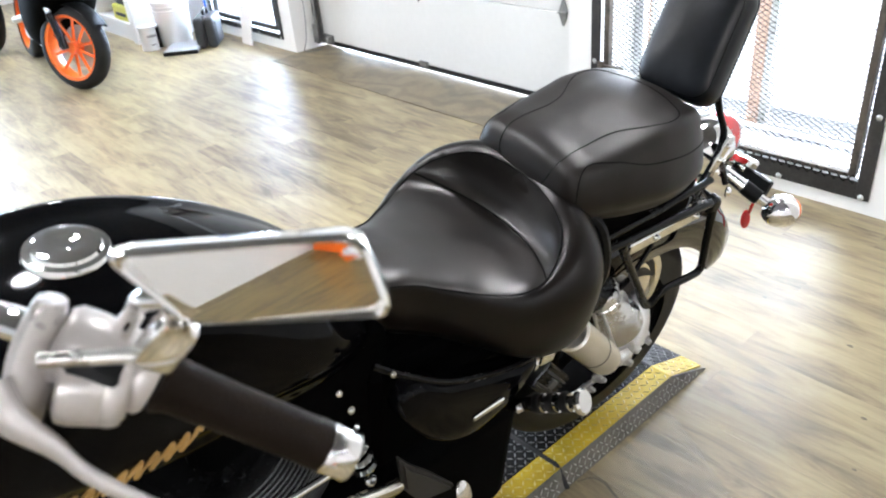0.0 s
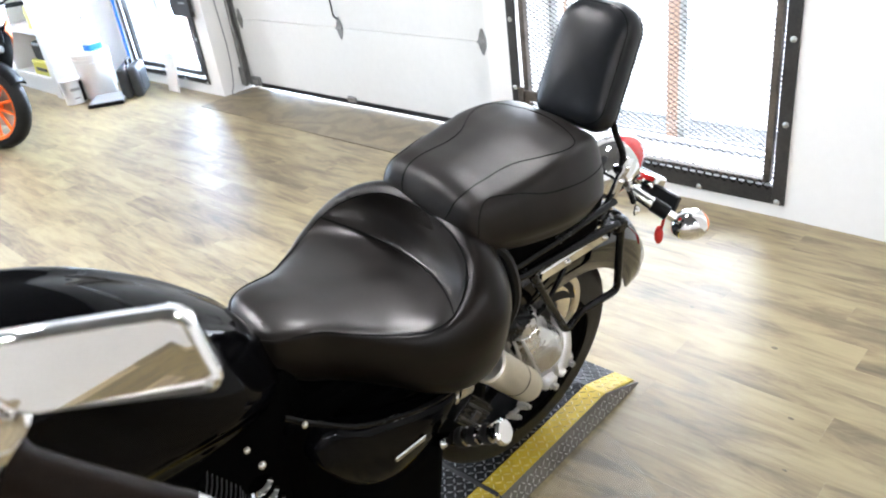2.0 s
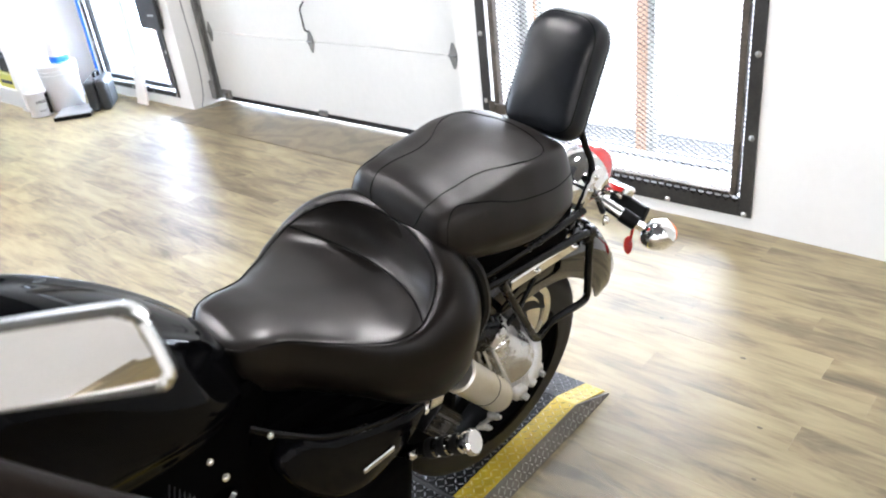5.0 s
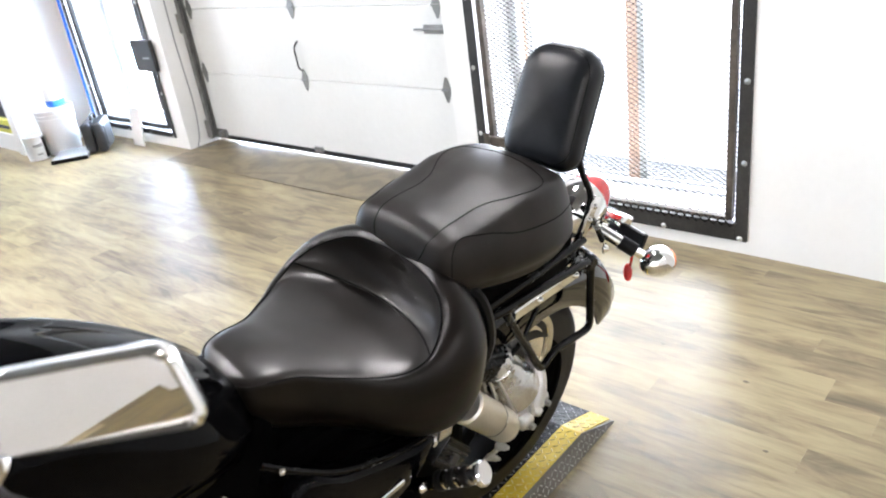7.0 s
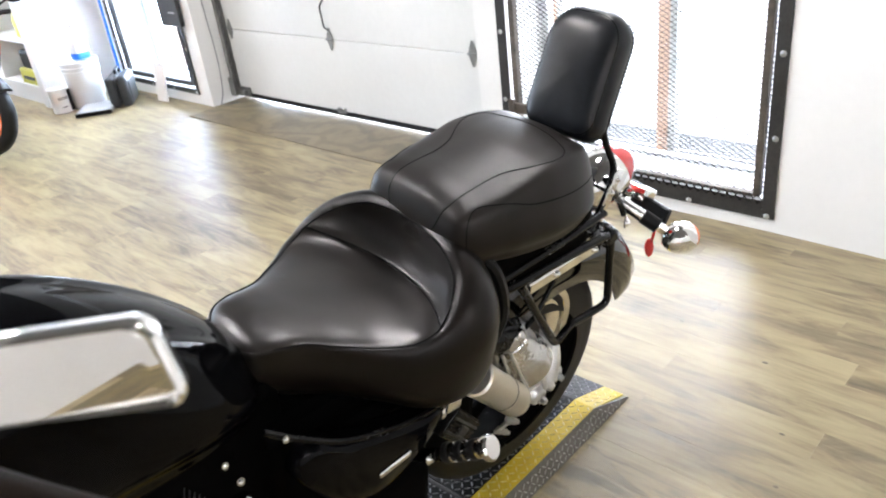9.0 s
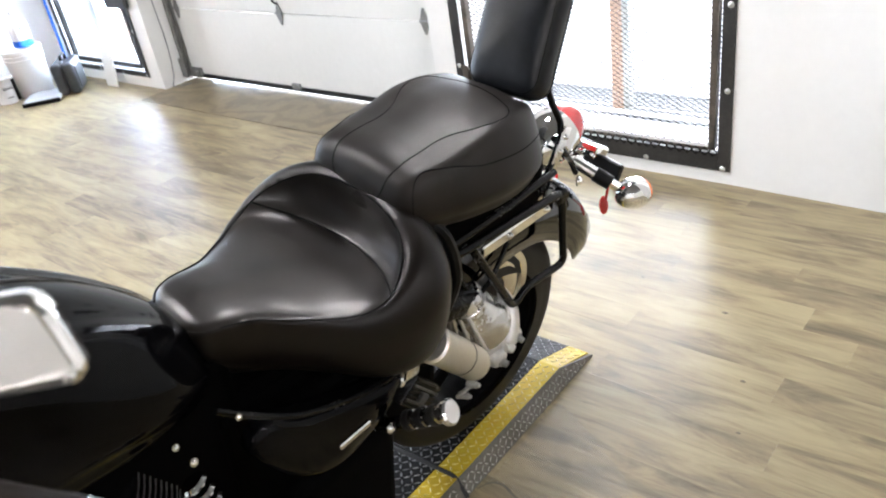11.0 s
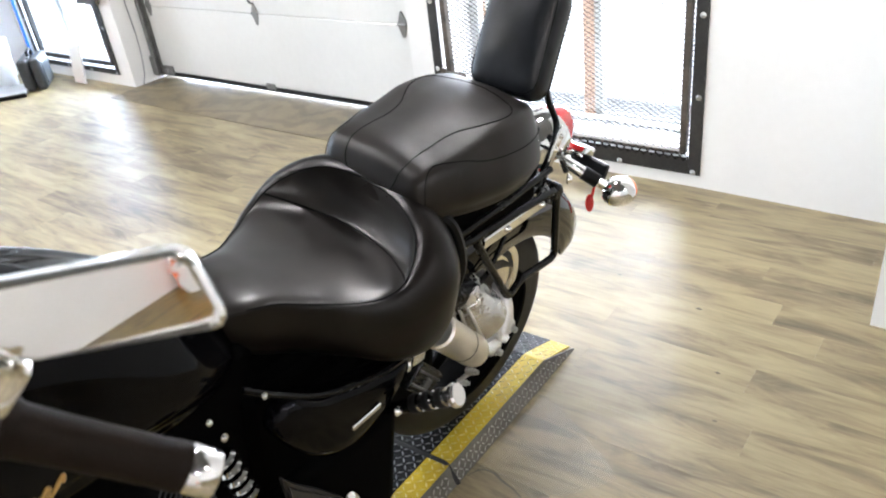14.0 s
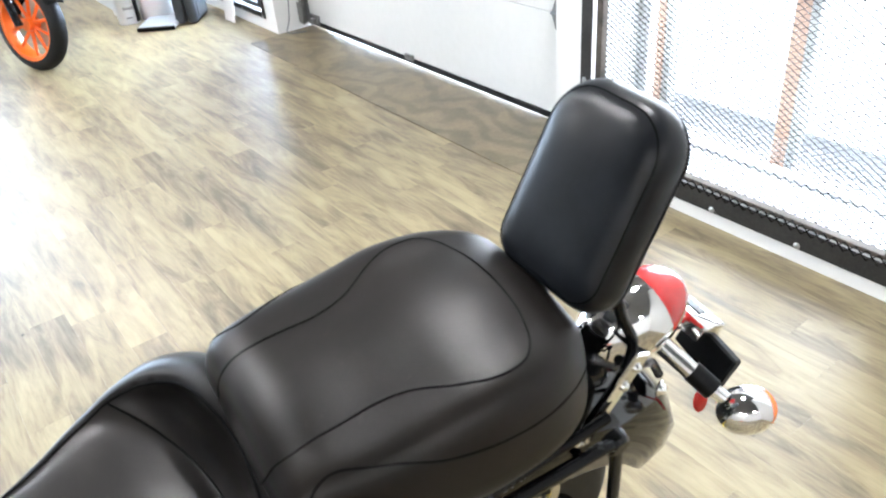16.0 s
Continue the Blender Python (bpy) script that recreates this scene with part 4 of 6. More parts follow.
# ---- cruiser: frame, tail, drive ----
def bar(parent, pts, r, mat, name, label="", n=10, round_r=0.03, flat=1.0):
    bm = bmesh.new()
    tube(bm, rounded_path(pts, round_r), r, n, flat=flat)
    return part(name, bm, mat, parent, label)


def dome_bolt(parent, p, d, r, mat=M_CHROME):
    bm = bmesh.new()
    lathe(bm, [(0.0, 0.8 * r), (0.5 * r, 0.7 * r), (0.85 * r, 0.4 * r), (r, 0.0), (1.25 * r, 0.0), (1.25 * r, -0.3 * r)], axis_at(p, d), 12)
    return part("bolt", bm, mat, parent)


def ellipsoid(bm, c, axis, length, radius, a0=0.0, a1=180.0, n=24, rows=14, squash=1.0):
    """An egg about an axis, from polar angle a0 to a1."""
    m = axis_at(c, axis)
    prof = [(radius * math.sin(radians(a0 + (a1 - a0) * k / rows)), length * math.cos(radians(a0 + (a1 - a0) * k / rows))) for k in range(rows + 1)]
    lathe(bm, prof, m @ Matrix.Diagonal((1, squash, 1, 1)), n)


for s in (-1, 1):
    rod = bar(bike, [(0.548, s * 0.078, 1.02), (0.560, s * 0.092, 0.965), (0.590, s * 0.106, 0.905), (0.566, s * 0.118, 0.865), (0.50, s * 0.13, 0.79)], 0.0075, M_BLACK, "sissy_bar", "black backrest bar", round_r=0.04)
    bm = bmesh.new()
    d = Vector((0.515, 0, 0.765)) - Vector((0.582, 0, 0.905))
    m = Matrix.Translation((0.548, s * 0.126, 0.835)) @ pose(0, 0, 0, 0, math.degrees(math.atan2(d.x, d.z)), 0)
    box(bm, -0.013, 0.013, -0.003, 0.003, -0.085, 0.085, bevel=0.0025, m=m)
    plate = part("side_plate", bm, M_CHROME, bike, "chrome side plate", smooth=False)
    for k in (-0.062, -0.03, 0.03):
        dome_bolt(plate, m @ Vector((0, s * 0.004, k)), (0, s, 0), 0.0065)
    bar(bike, [(0.575, s * 0.10, 0.875), (0.65, s * 0.085, 0.80), (0.712, s * 0.066, 0.742), (0.735, s * 0.07, 0.70)], 0.0075, M_BLACK, "tail_bracket", round_r=0.02)
    dome_bolt(bike, Vector((0.725, s * 0.088, 0.69)), (0.3, s, 0.2), 0.011)
    # saddlebag support loop
    bar(bike, [(0.15, s * 0.14, 0.80), (0.225, s * 0.15, 0.795), (0.40, s * 0.152, 0.786), (0.552, s * 0.152, 0.775), (0.603, s * 0.150, 0.545), (0.455, s * 0.150, 0.562), (0.411, s * 0.152, 0.532), (0.336, s * 0.150, 0.655), (0.258, s * 0.150, 0.786)], 0.0095, M_BLACK, "bag_support", "black tubular saddlebag support", round_r=0.028)
    bar(bike, [(0.17, s * 0.145, 0.822), (0.36, s * 0.145, 0.826), (0.53, s * 0.14, 0.83)], 0.008, M_BLACK, "upper_rail", round_r=0.02)
    bm = bmesh.new()
    lathe(bm, [(0.0, 0.012), (0.014, 0.012), (0.02, 0.006), (0.021, -0.01), (0.0, -0.012)], axis_at((0.552, s * 0.150, 0.765), (0, s, 0)), 20)
    part("rail_mount", bm, M_BLACK, bike)
    bm = bmesh.new()
    box(bm, -0.12, 0.12, -0.0035, 0.0035, -0.014, 0.014, bevel=0.003, m=Matrix.Translation((0.43, s * 0.133, 0.735)))
    strut = part("fender_strut", bm, M_CHROME, bike, "chrome fender strut", smooth=False)
    for k in (-0.035, 0.095):
        dome_bolt(strut, Vector((0.43 + k, s * 0.138, 0.735)), (0, s, 0), 0.008)
    bar(bike, [(0.28, s * 0.10, 0.665), (0.31, s * 0.122, 0.60), (0.36, s * 0.125, 0.63), (0.42, s * 0.115, 0.69)], 0.006, M_BLACK, "hose", round_r=0.02)

# tail lamp
tail = new("tail_lamp")
tail.parent = bike
bm = bmesh.new()
ellipsoid(bm, (0.722, 0.004, 0.775), (1, 0, 0.30), 0.105, 0.066, 74, 180, squash=1.05)
part("lamp_housing", bm, M_CHROME, tail, "chrome tail lamp housing")
bm = bmesh.new()
ellipsoid(bm, (0.7235, 0.004, 0.7752), (1, 0, 0.30), 0.100, 0.0655, 0, 76, squash=1.05)
part("lens", bm, M_RED, tail, "red lens")
bm = bmesh.new()
box(bm, -0.035, 0.035, -0.055, 0.055, -0.018, 0.018, bevel=0.006, m=Matrix.Translation((0.898, 0.012, 0.668)) @ pose(0, 0, 0, 0, 25, 0), seg=2)
box(bm, -0.09, 0.0, -0.02, 0.02, -0.014, 0.006, bevel=0.004, m=Matrix.Translation((0.875, 0.012, 0.675)) @ pose(0, 0, 0, 0, 20, 0))
plate_lamp = part("plate_lamp", bm, M_CHROME, bike, "chrome number plate lamp")
bm = bmesh.new()
box(bm, -0.012, 0.012, -0.022, 0.022, 0.0185, 0.0205, m=Matrix.Translation((0.898, 0.012, 0.668)) @ pose(0, 0, 0, 0, 25, 0))
part("slot", bm, M_PLASTIC, plate_lamp, smooth=False)
bm = bmesh.new()
box(bm, -0.01, 0.01, -0.075, 0.045, -0.035, 0.03, bevel=0.004, m=Matrix.Translation((0.905, -0.03, 0.628)) @ pose(0, 0, 0, 0, 18, -8))
part("plate_holder", bm, M_PLASTIC, bike, "black number plate holder", smooth=False)

for s in (-1, 1):
    sig = new("turn_signal")
    sig.parent = bike
    tagged(sig, "chrome turn signal with amber lens")
    bm = bmesh.new()
    tube(bm, [(0.79, s * 0.025, 0.69), (0.815, s * 0.085, 0.662)], 0.0165, 16)
    part("stem", bm, M_CHROME, sig)
    bm = bmesh.new()
    tube(bm, [(0.813, s * 0.078, 0.665), (0.828, s * 0.118, 0.648)], 0.019, 16)
    part("collar", bm, M_PLASTIC, sig, "black collar")
    bm = bmesh.new()
    tube(bm, [(0.828, s * 0.116, 0.649), (0.846, s * 0.148, 0.632)], 0.0125, 14)
    part("neck", bm, M_CHROME, sig)
    bm = bmesh.new()
    ellipsoid(bm, (0.866, s * 0.166, 0.622), (0.94, s * 0.34, 0), 0.052, 0.041, 62, 180, squash=1.0)
    part("bowl", bm, M_CHROME, sig, "chrome bowl")
    bm = bmesh.new()
    ellipsoid(bm, (0.8665, s * 0.1662, 0.622), (0.94, s * 0.34, 0), 0.050, 0.0408, 0, 70)
    part("lens", bm, M_AMBER, sig, "amber lens")
    bm = bmesh.new()
    ellipsoid(bm, (0.882, s * 0.082, 0.535), (0.1, s * -0.3, 1), 0.026, 0.014, squash=0.6)
    tube(bm, [(0.868, s * 0.092, 0.60), (0.880, s * 0.086, 0.56)], 0.004, 8)
    part("reflector", bm, M_RED, sig, "small red reflector")

# final drive and swingarm
drive = new("final_drive")
drive.parent = bike
tagged(drive, "cast aluminium final drive housing")
DRUM = axis_at((0.437, -0.062, 0.476), (0, -1, 0))
bm = bmesh.new()
lathe(bm, [(0.0, -0.006), (0.06, -0.006), (0.066, 0.0), (0.104, 0.002), (0.108, -0.004), (0.118, -0.004), (0.122, 0.004), (0.139, 0.006), (0.144, 0.0), (0.144, -0.03), (0.0, -0.032)], DRUM, 56)
part("brake_drum", bm, M_RIM, drive, "polished brake drum")
bm = bmesh.new()
lathe(bm, [(0.109, -0.0035), (0.1125, -0.0028), (0.1175, -0.0035)], DRUM, 56)
part("drum_groove", bm, M_STEEL, drive)
bm = bmesh.new()
ellipsoid(bm, (0.362, -0.112, 0.472), (0, -1, 0.1), 0.056, 0.078, n=36)
part("gear_case", bm, M_CAST, drive)
BOOT = axis_at((0.296, -0.098, 0.602), (0.42, -0.16, -0.89))
bm = bmesh.new()
lathe(bm, [(0.0, -0.012), (0.040, -0.012), (0.043, -0.008), (0.044, 0.012), (0.048, 0.016), (0.048, 0.034), (0.053, 0.040), (0.055, 0.060), (0.061, 0.068), (0.066, 0.092), (0.070, 0.120), (0.0, 0.130)], BOOT, 32)
part("shaft_flange", bm, M_ALU, drive, "ribbed shaft flange")
for k in range(7):
    bm = bmesh.new()
    tube(bm, [BOOT @ pose(0, 0, 0, 0, 0, 200 + 24 * k) @ Vector(p) for p in ((0.047, 0, 0.015), (0.056, 0, 0.05), (0.068, 0, 0.085), (0.076, 0, 0.12))], 0.004, 6)
    part("rib", bm, M_CAST, drive)
bm = bmesh.new()
tube(bm, smooth_path([(0.425, -0.106, 0.540), (0.428, -0.128, 0.505), (0.412, -0.146, 0.470), (0.392, -0.158, 0.438)], 5), 0.02, 14, radii=[0.016 + 0.010 * math.sin(math.pi * k / 18) + 0.0005 * k for k in range(16)], flat=0.75)
part("bearing_arm", bm, M_CAST, drive)
bm = bmesh.new()
tube(bm, smooth_path([(0.328, -0.142, 0.520), (0.352, -0.164, 0.485), (0.366, -0.172, 0.445), (0.362, -0.168, 0.408)], 5), 0.007, 8)
part("rib", bm, M_CAST, drive)
for p, d, r, h in (((0.413, -0.150, 0.448), (0.2, -1, 0), 0.019, 0.024), ((0.350, -0.160, 0.424), (0, -1, -0.2), 0.024, 0.020), ((0.392, -0.150, 0.425), (0.2, -1, -0.2), 0.013, 0.028)):
    bm = bmesh.new()
    lathe(bm, [(0.0, h), (0.62 * r, 0.98 * h), (0.9 * r, 0.8 * h), (r, 0.5 * h), (1.08 * r, 0.0), (1.15 * r, -0.02)], axis_at(p, d), 20)
    part("boss", bm, M_CAST, drive)
for p, r in (((0.418, -0.112, 0.505), 0.010), ((0.412, -0.176, 0.448), 0.008), ((0.350, -0.182, 0.421), 0.009)):
    bm = bmesh.new()
    lathe(bm, [(0.0, 0.012), (0.8 * r, 0.012), (r, 0.010), (r, 0.0), (1.5 * r, 0.0), (1.5 * r, -0.004)], axis_at(p, (0.05, -1, 0)), 6)
    part("hex_bolt", bm, M_STEEL if r == 0.010 else M_GALV, drive)
bar(drive, [(0.12, -0.10, 0.64), (0.22, -0.10, 0.625), (0.30, -0.10, 0.60)], 0.036, M_BLACK, "drive_shaft_tube", n=14)
for p, r, d in (((0.204, -0.190, 0.437), 0.007, (0.3, -1, 0.3)), ((0.212, -0.205, 0.478), 0.008, (0.2, -1, 0.4))):
    bm = bmesh.new()
    lathe(bm, [(0.0, 0.020), (0.6 * r, 0.019), (0.75 * r, 0.012), (r, 0.012), (r, 0.002), (1.2 * r, 0.0), (1.2 * r, -0.01)], axis_at(p, d), 8)
    part("linkage_nut", bm, M_GALV, bike)
bar(bike, [(0.196, -0.18, 0.43), (0.214, -0.20, 0.468), (0.232, -0.195, 0.50)], 0.005, M_CAST, "linkage_arm", round_r=0.01)

# chrome cover before the drive
COVER_END = Vector((0.226, -0.200, 0.526))
COV = axis_at((0.100, -0.192, 0.676), COVER_END - Vector((0.100, -0.192, 0.676)))
CL = (COVER_END - Vector((0.100, -0.192, 0.676))).length
bm = bmesh.new()
lathe(bm, [(0.0, -0.004), (0.034, -0.004), (0.0385, 0.0), (0.0385, 0.012), (0.037, 0.014), (0.037, CL - 0.016), (0.0355, CL - 0.014), (0.0355, CL - 0.004), (0.033, CL), (0.030, CL - 0.002), (0.0, CL - 0.004)], COV, 40)
cover = part("shock_cover", bm, M_SATIN, bike, "satin chrome cylinder cover")
bm = bmesh.new()
lathe(bm, [(0.0368, 0.62 * CL), (0.0377, 0.622 * CL), (0.0377, 0.632 * CL), (0.0368, 0.634 * CL)], COV, 36)
part("groove_ring", bm, M_STEEL, cover)
bm = bmesh.new()
box(bm, -0.018, 0.018, -0.004, 0.004, -0.024, 0.024, bevel=0.003, m=Matrix.Translation((0.050, -0.19, 0.647)) @ pose(0, 0, 0, 0, 8, 0), seg=2)
part("bracket_tab", bm, M_RIM, bike, "chrome bracket tab")

# passenger peg
peg = new("passenger_peg")
peg.parent = bike
tagged(peg, "rubber ringed passenger peg with chrome end")
P0, P1 = Vector((-0.004, -0.214, 0.560)), Vector((0.032, -0.302, 0.630))
pm = axis_at(P0, P1 - P0)
L = (P1 - P0).length
bm = bmesh.new()
lathe(bm, [(0.0, 0.0), (0.012, 0.0), (0.012, L - 0.012), (0.0, L - 0.01)], pm, 18)
part("core", bm, M_BLACK, peg)
for k in range(3):
    bm = bmesh.new()
    z = 0.012 + k * 0.031
    lathe(bm, [(0.0125, z), (0.0195, z + 0.002), (0.0205, z + 0.008), (0.0195, z + 0.015), (0.0125, z + 0.017)], pm, 20)
    part("rubber_ring", bm, M_RUBBER, peg)
    bm = bmesh.new()
    lathe(bm, [(0.0125, z + 0.018), (0.018, z + 0.0185), (0.018, z + 0.0235), (0.0125, z + 0.024)], pm, 20)
    part("chrome_ring", bm, M_CHROME, peg)
bm = bmesh.new()
lathe(bm, [(0.0, L + 0.006), (0.021, L + 0.005), (0.025, L + 0.001), (0.025, L - 0.006), (0.014, L - 0.010)], pm, 24)
part("end_cap", bm, M_CHROME, peg, "chrome end cap")
bar(bike, [(0.01, -0.12, 0.46), (-0.004, -0.18, 0.52), (-0.004, -0.215, 0.561)], 0.014, M_BLACK, "peg_bracket", round_r=0.02)
for k, (x, z) in enumerate(((-0.022, 0.552),)):
    dome_bolt(bike, Vector((x, -0.205, z)), (0.2, -1, 0.3), 0.0095)
GUARD = Matrix.Translation((0.074, -0.178, 0.546)) @ pose(0, 0, 0, 0, 52, 0)
bm = bmesh.new()
box(bm, -0.052, 0.052, -0.012, 0.012, -0.032, 0.032, bevel=0.004, m=GUARD, seg=2)
guard_box = part("switch_guard", bm, M_BLACK, bike, "black ribbed switch guard", smooth=False)
for k in range(6):
    bm = bmesh.new()
    box(bm, -0.050, 0.050, -0.0165, -0.0125, -0.029 + 0.0105 * k, -0.024 + 0.0105 * k, bevel=0.001, m=GUARD)
    part("switch_fin", bm, M_FIN if k in (1, 4) else M_BLACK, guard_box, smooth=False)
bm = bmesh.new()
box(bm, -0.012, 0.016, -0.020, -0.0125, -0.012, 0.010, bevel=0.002, m=GUARD)
part("switch_plate", bm, M_FIN, guard_box, smooth=False)
bm = bmesh.new()
ellipsoid(bm, (0.045, -0.165, 0.600), (0.3, -0.9, 0.5), 0.012, 0.018)
part("chrome_plug", bm, M_CHROME, bike)


# side cover
def side_cover(s):
    shape = ((-0.292, 0.715), (-0.255, 0.758), (-0.19, 0.722), (-0.10, 0.683), (-0.03, 0.660), (0.022, 0.648), (0.030, 0.62), (-0.008, 0.578), (-0.06, 0.548), (-0.123, 0.530), (-0.18, 0.545), (-0.225, 0.585), (-0.265, 0.645))
    outline = smooth_path([(a, 0, b) for a, b in shape], 4, closed=True)
    c = Vector((-0.13, 0, 0.63))
    bm = bmesh.new()
    loops = []
    for k, y in ((1.0, 0.15), (1.0, 0.172), (0.985, 0.18), (0.93, 0.19), (0.75, 0.198), (0.45, 0.203), (0.15, 0.205)):
        loops.append([Vector((c.x + (p.x - c.x) * k, s * y, c.z + (p.z - c.z) * k)) for p in outline])
    rings(bm, loops)
    cov = part("side_cover", bm, M_PAINT, bike, "glossy black side cover", sharp=50)
    bm = bmesh.new()
    box(bm, -0.036, 0.036, -0.002, 0.003, -0.0065, 0.0065, bevel=0.002, m=Matrix.Translation((-0.108, s * 0.2065, 0.612)) @ pose(0, 0, 0, 0, -4, 0))
    part("badge", bm, M_CHROME, cov, "chrome badge strip", smooth=False)
    bm = bmesh.new()
    tube(bm, smooth_path([(-0.315, s * 0.145, 0.808), (-0.265, s * 0.168, 0.772), (-0.195, s * 0.186, 0.728), (-0.097, s * 0.193, 0.690), (-0.03, s * 0.193, 0.672), (0.035, s * 0.185, 0.660)], 5), 0.006, 8)
    part("frame_tube", bm, M_BLACK, bike)


side_cover(-1)
side_cover(1)

# core of the frame below seat and tank, its shade put into the near-black
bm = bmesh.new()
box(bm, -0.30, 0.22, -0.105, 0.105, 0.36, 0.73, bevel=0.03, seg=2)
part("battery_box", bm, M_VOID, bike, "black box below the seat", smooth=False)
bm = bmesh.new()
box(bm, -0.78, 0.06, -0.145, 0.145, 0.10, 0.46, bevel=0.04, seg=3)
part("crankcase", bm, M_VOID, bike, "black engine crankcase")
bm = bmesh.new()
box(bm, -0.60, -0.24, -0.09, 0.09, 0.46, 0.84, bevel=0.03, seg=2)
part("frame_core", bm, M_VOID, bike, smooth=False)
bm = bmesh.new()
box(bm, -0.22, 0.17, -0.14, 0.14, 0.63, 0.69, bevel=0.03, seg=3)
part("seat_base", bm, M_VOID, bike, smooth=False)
bm = bmesh.new()
tube(bm, smooth_path([(0.17, -0.15, 0.66), (0.195, -0.165, 0.76), (0.18, -0.15, 0.86), (0.15, -0.11, 0.90)], 5), 0.012, 8)
part("seat_edge", bm, M_PLASTIC, bike)
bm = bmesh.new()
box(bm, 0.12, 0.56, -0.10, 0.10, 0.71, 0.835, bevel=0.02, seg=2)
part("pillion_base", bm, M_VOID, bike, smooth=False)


def fin_stack(c, axis, n, r):
    cyl = new("cylinder")
    cyl.parent = bike
    tagged(cyl, "finned black engine cylinder")
    m = axis_at(c, axis)
    for k in range(n):
        bm = bmesh.new()
        z = k * 0.0135
        rr = r * (1.0 - 0.015 * abs(k - n / 2))
        lathe(bm, [(0.5 * r, z), (rr - 0.002, z), (rr, z + 0.0012), (rr, z + 0.0028), (rr - 0.002, z + 0.004), (0.5 * r, z + 0.004)], m @ Matrix.Diagonal((1.0, 1.25, 1, 1)), 36)
        fin = part("fin", bm, M_BLACK, cyl)
        bm = bmesh.new()
        lathe(bm, [(rr - 0.0005, z + 0.0008), (rr + 0.0008, z + 0.0013), (rr + 0.0008, z + 0.0027), (rr - 0.0005, z + 0.0032)], m @ Matrix.Diagonal((1.0, 1.25, 1, 1)), 36)
        part("fin_edge", bm, M_FIN, fin, "machined bright edge")
    bm = bmesh.new()
    lathe(bm, [(0.0, -0.01), (0.62 * r, -0.01), (0.62 * r, n * 0.0135), (0.0, n * 0.0135)], m, 24)
    part("barrel", bm, M_BLACK, cyl)


fin_stack((-0.44, -0.03, 0.50), (-0.42, -0.12, 0.9), 16, 0.105)
fin_stack((-0.66, -0.03, 0.50), (0.3, -0.12, 0.95), 15, 0.105)

# small bright fittings beside the engine, and a dome put in for a glint
fit_root = new("plug_cap")
fit_root.parent = bike
for k in range(5):
    bm = bmesh.new()
    lathe(bm, [(0.0, 0.0), (0.018, 0.001), (0.0225, 0.006), (0.018, 0.011), (0.0, 0.012)], axis_at((-0.396 + 0.008 * k, -0.188, 0.762 - 0.030 * k), (0.25, -0.45, -0.85)), 20)
    part("ring", bm, M_CHROME, fit_root)
# first dome is added to give the glint at the frame lip's end
for p, r in (((-0.295, -0.172, 0.800), 0.0045), ((-0.400, -0.185, 0.841), 0.0042), ((-0.384, -0.19, 0.797), 0.005), ((-0.352, -0.19, 0.585), 0.010)):
    dome_bolt(bike, Vector(p), (0.1, -1, 0.5), r)
bm = bmesh.new()
box(bm, -0.075, 0.075, -0.012, 0.012, -0.022, 0.022, bevel=0.009, m=Matrix.Translation((-0.385, -0.23, 0.612)) @ pose(0, 0, 0, 20, 30, 8), seg=3)
part("shift_cover", bm, M_RIM, bike, "bright cast cover")
bar(bike, [(-0.52, -0.23, 0.735), (-0.44, -0.232, 0.742)], 0.006, M_CHROME, "shift_rod")
bm = bmesh.new()
vs = [bm.verts.new(p) for p in ((-0.30, -0.18, 0.611), (-0.285, -0.18, 0.50), (-0.249, -0.18, 0.43), (-0.16, -0.18, 0.40), (-0.225, -0.18, 0.50), (-0.27, -0.18, 0.56))]
f = bm.faces.new(vs)
r = bmesh.ops.extrude_face_region(bm, geom=[f])
bmesh.ops.translate(bm, vec=(0, -0.02, 0), verts=[v for v in r["geom"] if isinstance(v, bmesh.types.BMVert)])
bmesh.ops.bevel(bm, geom=bm.edges[:], offset=0.006, segments=2, affect="EDGES")
part("bracket_plate", bm, M_STEEL, bike, "dark grey cast bracket")
bm = bmesh.new()
ellipsoid(bm, (-0.165, -0.225, 0.418), (0.3, -0.9, 0.5), 0.008, 0.02, squash=1.5)
part("peg_end", bm, M_CHROME, bike)

# gold flourish on the tank side, as a plain slanted wave, and a gold stripe
def on_tank(x, z):
    best = min((cushion_point(TANK_ROWS, x, 2.2 + 0.05 * k, -1) for k in range(60)), key=lambda p: abs(p.z - z))
    return Vector((best.x, best.y - 0.0006, best.z))


for part_no in range(3):
    path = []
    for k in range(57):
        t = (part_no + k / 57) / 3
        tall = 0.027 if part_no == 0 and k < 14 else 0.019
        lift_z = tall * math.sin(2 * math.pi * t * 9.5)
        path.append(on_tank(-0.790 + 0.188 * t + 0.55 * lift_z, 0.871 + 0.036 * t + lift_z))
    bm = bmesh.new()
    tube(bm, path, 0.0034, 6)
    part("gold_flourish", bm, M_GOLD, tank, "gold flourish")
bm = bmesh.new()
tube(bm, [on_tank(-0.735 + 0.018 * k, 0.852 - 0.0022 * k) for k in range(11)], 0.003, 8, radii=[0.001 + 0.0045 * (k / 10) for k in range(11)])
part("gold_stripe", bm, M_GOLD, tank)


